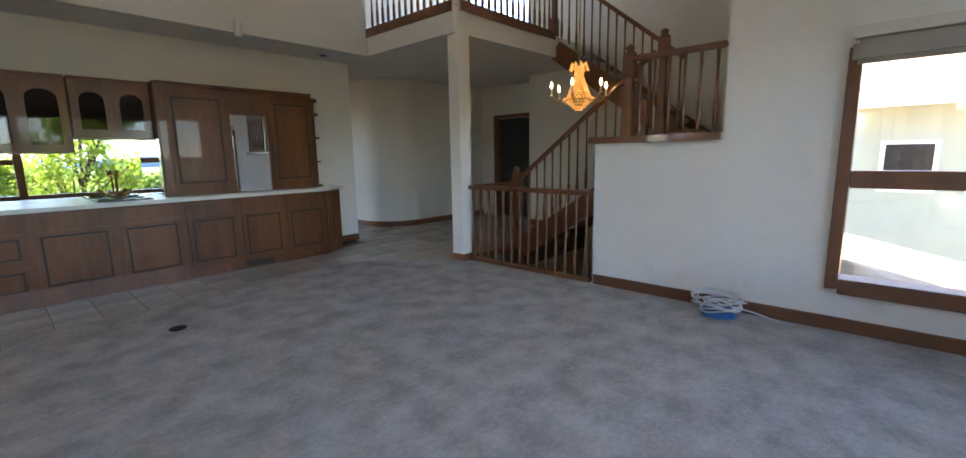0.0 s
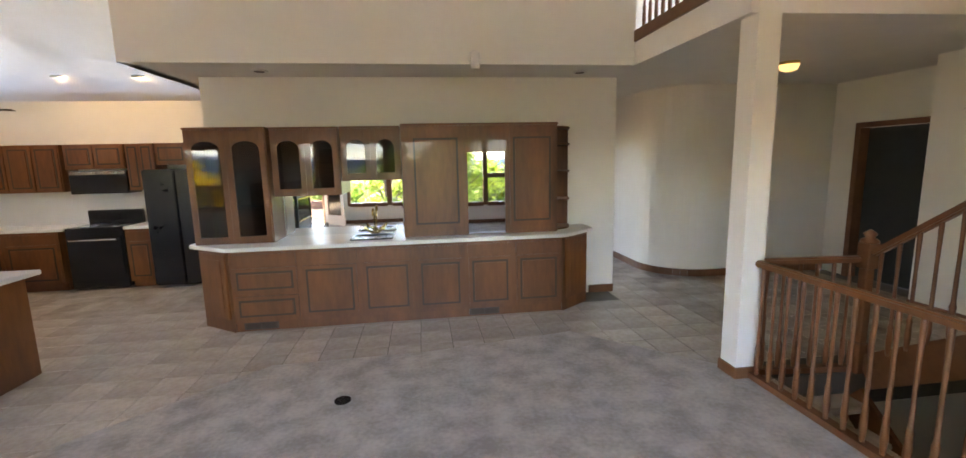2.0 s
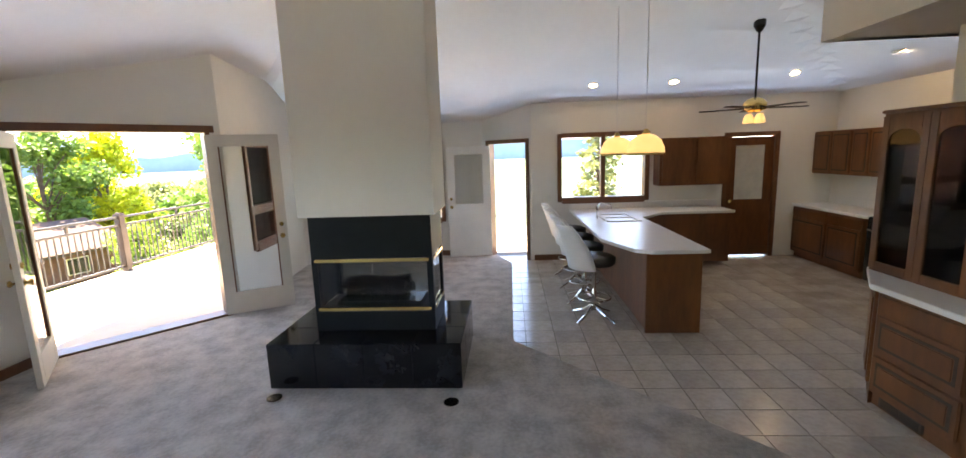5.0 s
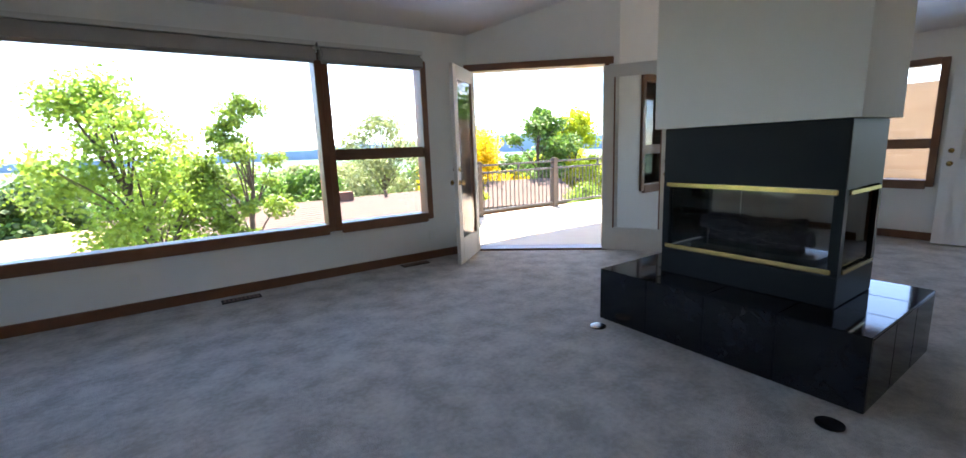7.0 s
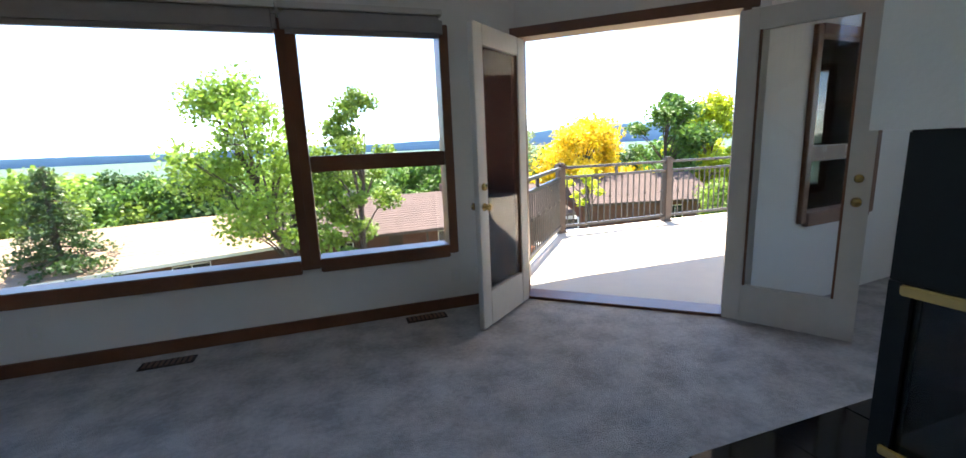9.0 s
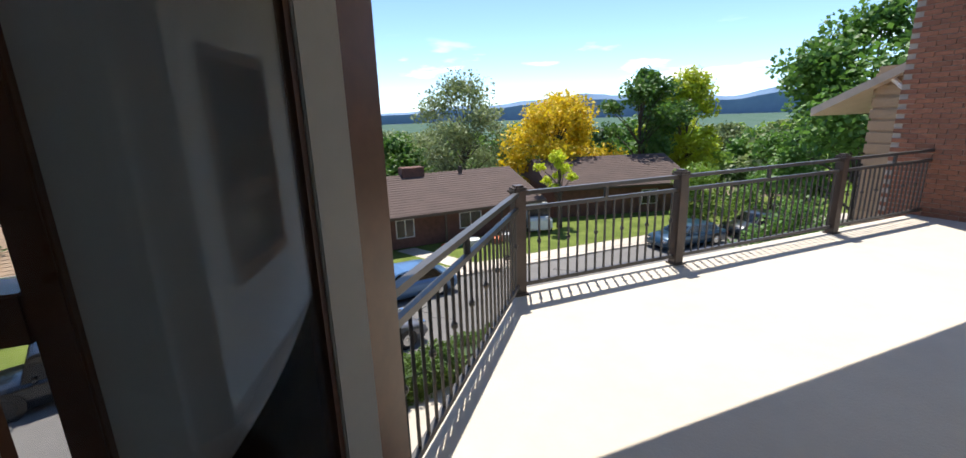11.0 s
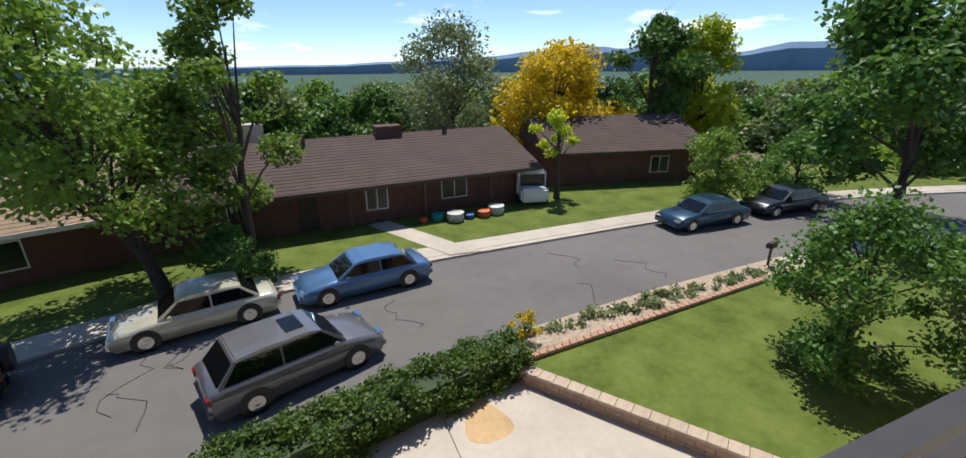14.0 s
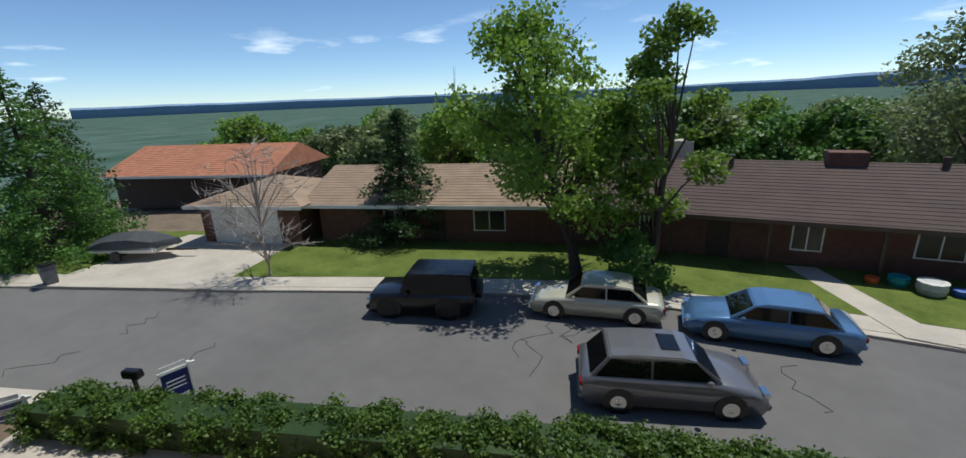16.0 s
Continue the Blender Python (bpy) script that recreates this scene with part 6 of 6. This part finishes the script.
# ---------- street things ----------
def post_sign(label, x, y, rz, w, h, z0, words, size):
    t = thing("yard_sign", label, "sign", "estate signs", at=(x, y, G + .1), rz=rz)
    part("post", boxes((-w / 2 - .09, -.04, 0, -w / 2 - .01, .04, z0 + h + .15), bevel=.005), M_WHITEP, t)
    part("arm", boxes((-w / 2 - .2, -.035, z0 + h + .02, w / 2 + .05, .035, z0 + h + .10), bevel=.005), M_WHITEP, t)
    b = part("board", boxes((-w / 2, -.015, z0, w / 2, .015, z0 + h), bevel=.003), mat("blue_board", (.02, .03, .16), .4), t)
    part("lower_strip", boxes((-w / 2 + .05, .0155, z0 + .05, w / 2 - .05, .019, z0 + h * .2)), M_WHITEP, b)
    for k in range(3):
        part("text_bar", boxes((-w * .35, .0155, z0 + h * (.45 + .13 * k), w * .35, .018, z0 + h * (.45 + .13 * k) + .035)), M_WHITEP, b)
    part("top_plate", boxes((-w / 2 + .02, -.01, z0 + h + .11, w / 2 - .02, .01, z0 + h + .24)), M_WHITEP, t)
    return t


def mailbox(x, y, rz, m=None):
    t = thing("mailbox", "dark metal mailbox on a thin post", "mailbox", "street mailboxes", at=(x, y, G + .1), rz=rz)
    part("post", boxes((-.04, -.04, 0, .04, .04, 1.0)), M_POST, t)
    bm = bmesh.new(); bx(bm, -.25, -.12, 1.0, .25, .12, 1.14); bx(bm, -.25, -.10, 1.14, .25, .10, 1.24); bev(bm, .02); part("box", bm, m or M_BLACK, t)
    part("door", boxes((.25, -.10, 1.02, .262, .10, 1.2), bevel=.004), M_BLACK, t)


post_sign("blue and white estate sign hanging from a white post", 10.4, -7.3, 78, .62, .85, .45, "", .1)
post_sign("small blue estate sign with a white arrow strip", 14.0, -4.9, 60, .70, .48, .25, "", .1)
mailbox(11.7, -6.9, 20)
mailbox(-18.9, -13.0, 10, M_POST)
t = thing("trailer_boat", "small boat trailer under a grey tarpaulin", "trailer", at=(26.6, -13.9, G + .14), rz=205)
bm = bmesh.new(); rows = []
for xx, wd, hh in ((-2.4, .85, .85), (-1.2, 1.0, 1.25), (.2, 1.0, 1.35), (1.4, .8, 1.15), (2.5, .2, .95)):
    rows.append([bm.verts.new((xx, yy * wd, zz)) for yy, zz in ((-1, .75), (-.9, hh - .12), (0, hh + .15), (.9, hh - .12), (1, .75))])
for a, b in zip(rows, rows[1:]):
    for i in range(4):
        bm.faces.new((a[i], a[i + 1], b[i + 1], b[i]))
bm.faces.new(rows[0]); bm.faces.new(rows[-1][::-1]); bmesh.ops.recalc_face_normals(bm, faces=bm.faces)
part("tarpaulin", bm, mat("grey_tarp", (.06, .062, .065), .6, scale=4, var=.2, bump=.5, bscale=6), t)
part("hull", boxes((-2.3, -.85, .42, 1.6, .85, .76), bevel=.12), M_WHITEP, t)
for sg in (-1, 1):
    w = part("wheel", mesh(lathe, [(.18, -.08), (.3, -.07), (.3, .07), (.18, .08)], 18), M_BLKVIN, t); w.matrix_basis = pose(-.6, sg * .95, .3, 90, 0, 0)
part("drawbar", boxes((1.6, -.05, .35, 3.4, .05, .45)), M_POST, t)
t = thing("wheelie_bin", "grey plastic wheeled rubbish bin", "bin", at=(26.4, -9.9, G + .12))
bm = bmesh.new(); bx(bm, -.28, -.28, 0, .28, .28, .95)
for v in bm.verts:
    if v.co.z < .5: v.co.x *= .8; v.co.y *= .8
part("body", bm, mat("grey_plastic", (.09, .10, .11), .5), t); part("lid", boxes((-.31, -.31, .95, .31, .33, 1.03), bevel=.02), M_BLACK, t)
vn = thing("van", "white parked van beside the houses", "van", at=(-15.2, -27.0, G), rz=75)
part("body", boxes((-2.2, -.9, .35, 1.5, .9, 2.1), bevel=.15), M_WHITEP, vn); part("bonnet", boxes((1.5, -.85, .35, 2.4, .85, 1.2), bevel=.12), M_WHITEP, vn)
part("windscreen", boxes((1.48, -.75, 1.2, 1.56, .75, 1.9)), M_BLACK, vn)
for wx in (-1.4, 1.5):
    for sg in (-1, 1):
        part("wheel", mesh(lathe, [(.2, -.1), (.34, -.09), (.34, .09), (.2, .1)], 18), M_BLKVIN, vn).matrix_basis = pose(wx, sg * .85, .34, 90, 0, 0)
rnd = random.Random(90)
for k, (c, lab) in enumerate(((( .55, .10, .02), "small orange plastic bucket"), ((.02, .25, .25), "teal plastic toy table"), ((.5, .48, .45), "grey garden ornament"), ((.03, .1, .35), "blue plastic toy"), ((.55, .12, .03), "orange toy slide"), ((.5, .5, .48), "pale garden sack"))):
    t = thing("garden_clutter", lab + " on the lawn by the house", "clutter", "things by the porch", at=(-7.6 - k * .85, -24.2 + rnd.uniform(-.5, .4), G + .13))
    s = .25 + .12 * (k % 3)
    bm = bmesh.new(); lathe(bm, [(s * .8, 0), (s, s * .5), (s * .9, s), (s * .5, s * 1.1)], 10); part("body", bm, mat("toy", c, .5), t)
    part("rim", mesh(lathe, [(s * .95, s * .95), (s, s), (s * .9, s * 1.05)], 10), mat("toy_rim", tuple(min(1, q * 1.3) for q in c), .5), t)

# ---------- floor tiles ----------
CARP = [(5.43, 0.05), (5.43, 5.9), (4.35, 6.95), (2.9, 6.72), (1.55, 6.68), (-0.25, 4.95), (-3.6, 4.95), (-4.5, 4.6), (-4.5, 1.0), (-1.25, 1.2), (0.05, 0.05)]


def inside(x, y):
    c = False
    for (xa, ya), (xb, yb) in zip(CARP, CARP[1:] + CARP[:1]):
        if (ya > y) != (yb > y) and x < (xb - xa) * (y - ya) / (yb - ya) + xa:
            c = not c
    return c


S = .305
tile_me = None; rest = bmesh.new(); made = 0
FT = bpy.data.objects["floor_tiled"]
for i in range(-15, 47):
    for j in range(14, 40):
        x, y = i * S + .1, j * S + .2
        if x > 8.6 or y > 11.9 or x < -4.3 or (x > 5.4 and y < 5.75):
            continue
        cs = [inside(x + a * S, y + b * S) for a in (.01, .99) for b in (.01, .99)]
        if all(cs):
            continue
        if x > .6 and x < 5.2 and y > 7.75 or (-3.75 < x < -.6 and 6.5 < y < 6.7):
            continue
        if made < 300 and y < 8.3 and -2.6 < x < 5.6:
            if tile_me is None:
                o = part("tile", boxes((.003, .003, -.008, S - .003, S - .003, -.0015), bevel=.0015), M_TILE, FT); tile_me = o.data
            else:
                o = new("tile", tile_me); o.parent = FT
            o.location = (x, y, 0); made += 1
        else:
            bx(rest, x + .003, y + .003, -.008, x + S - .003, y + S - .003, -.0015)
tagged(part("tiles", rest, M_TILE, FT), kind="stuff")
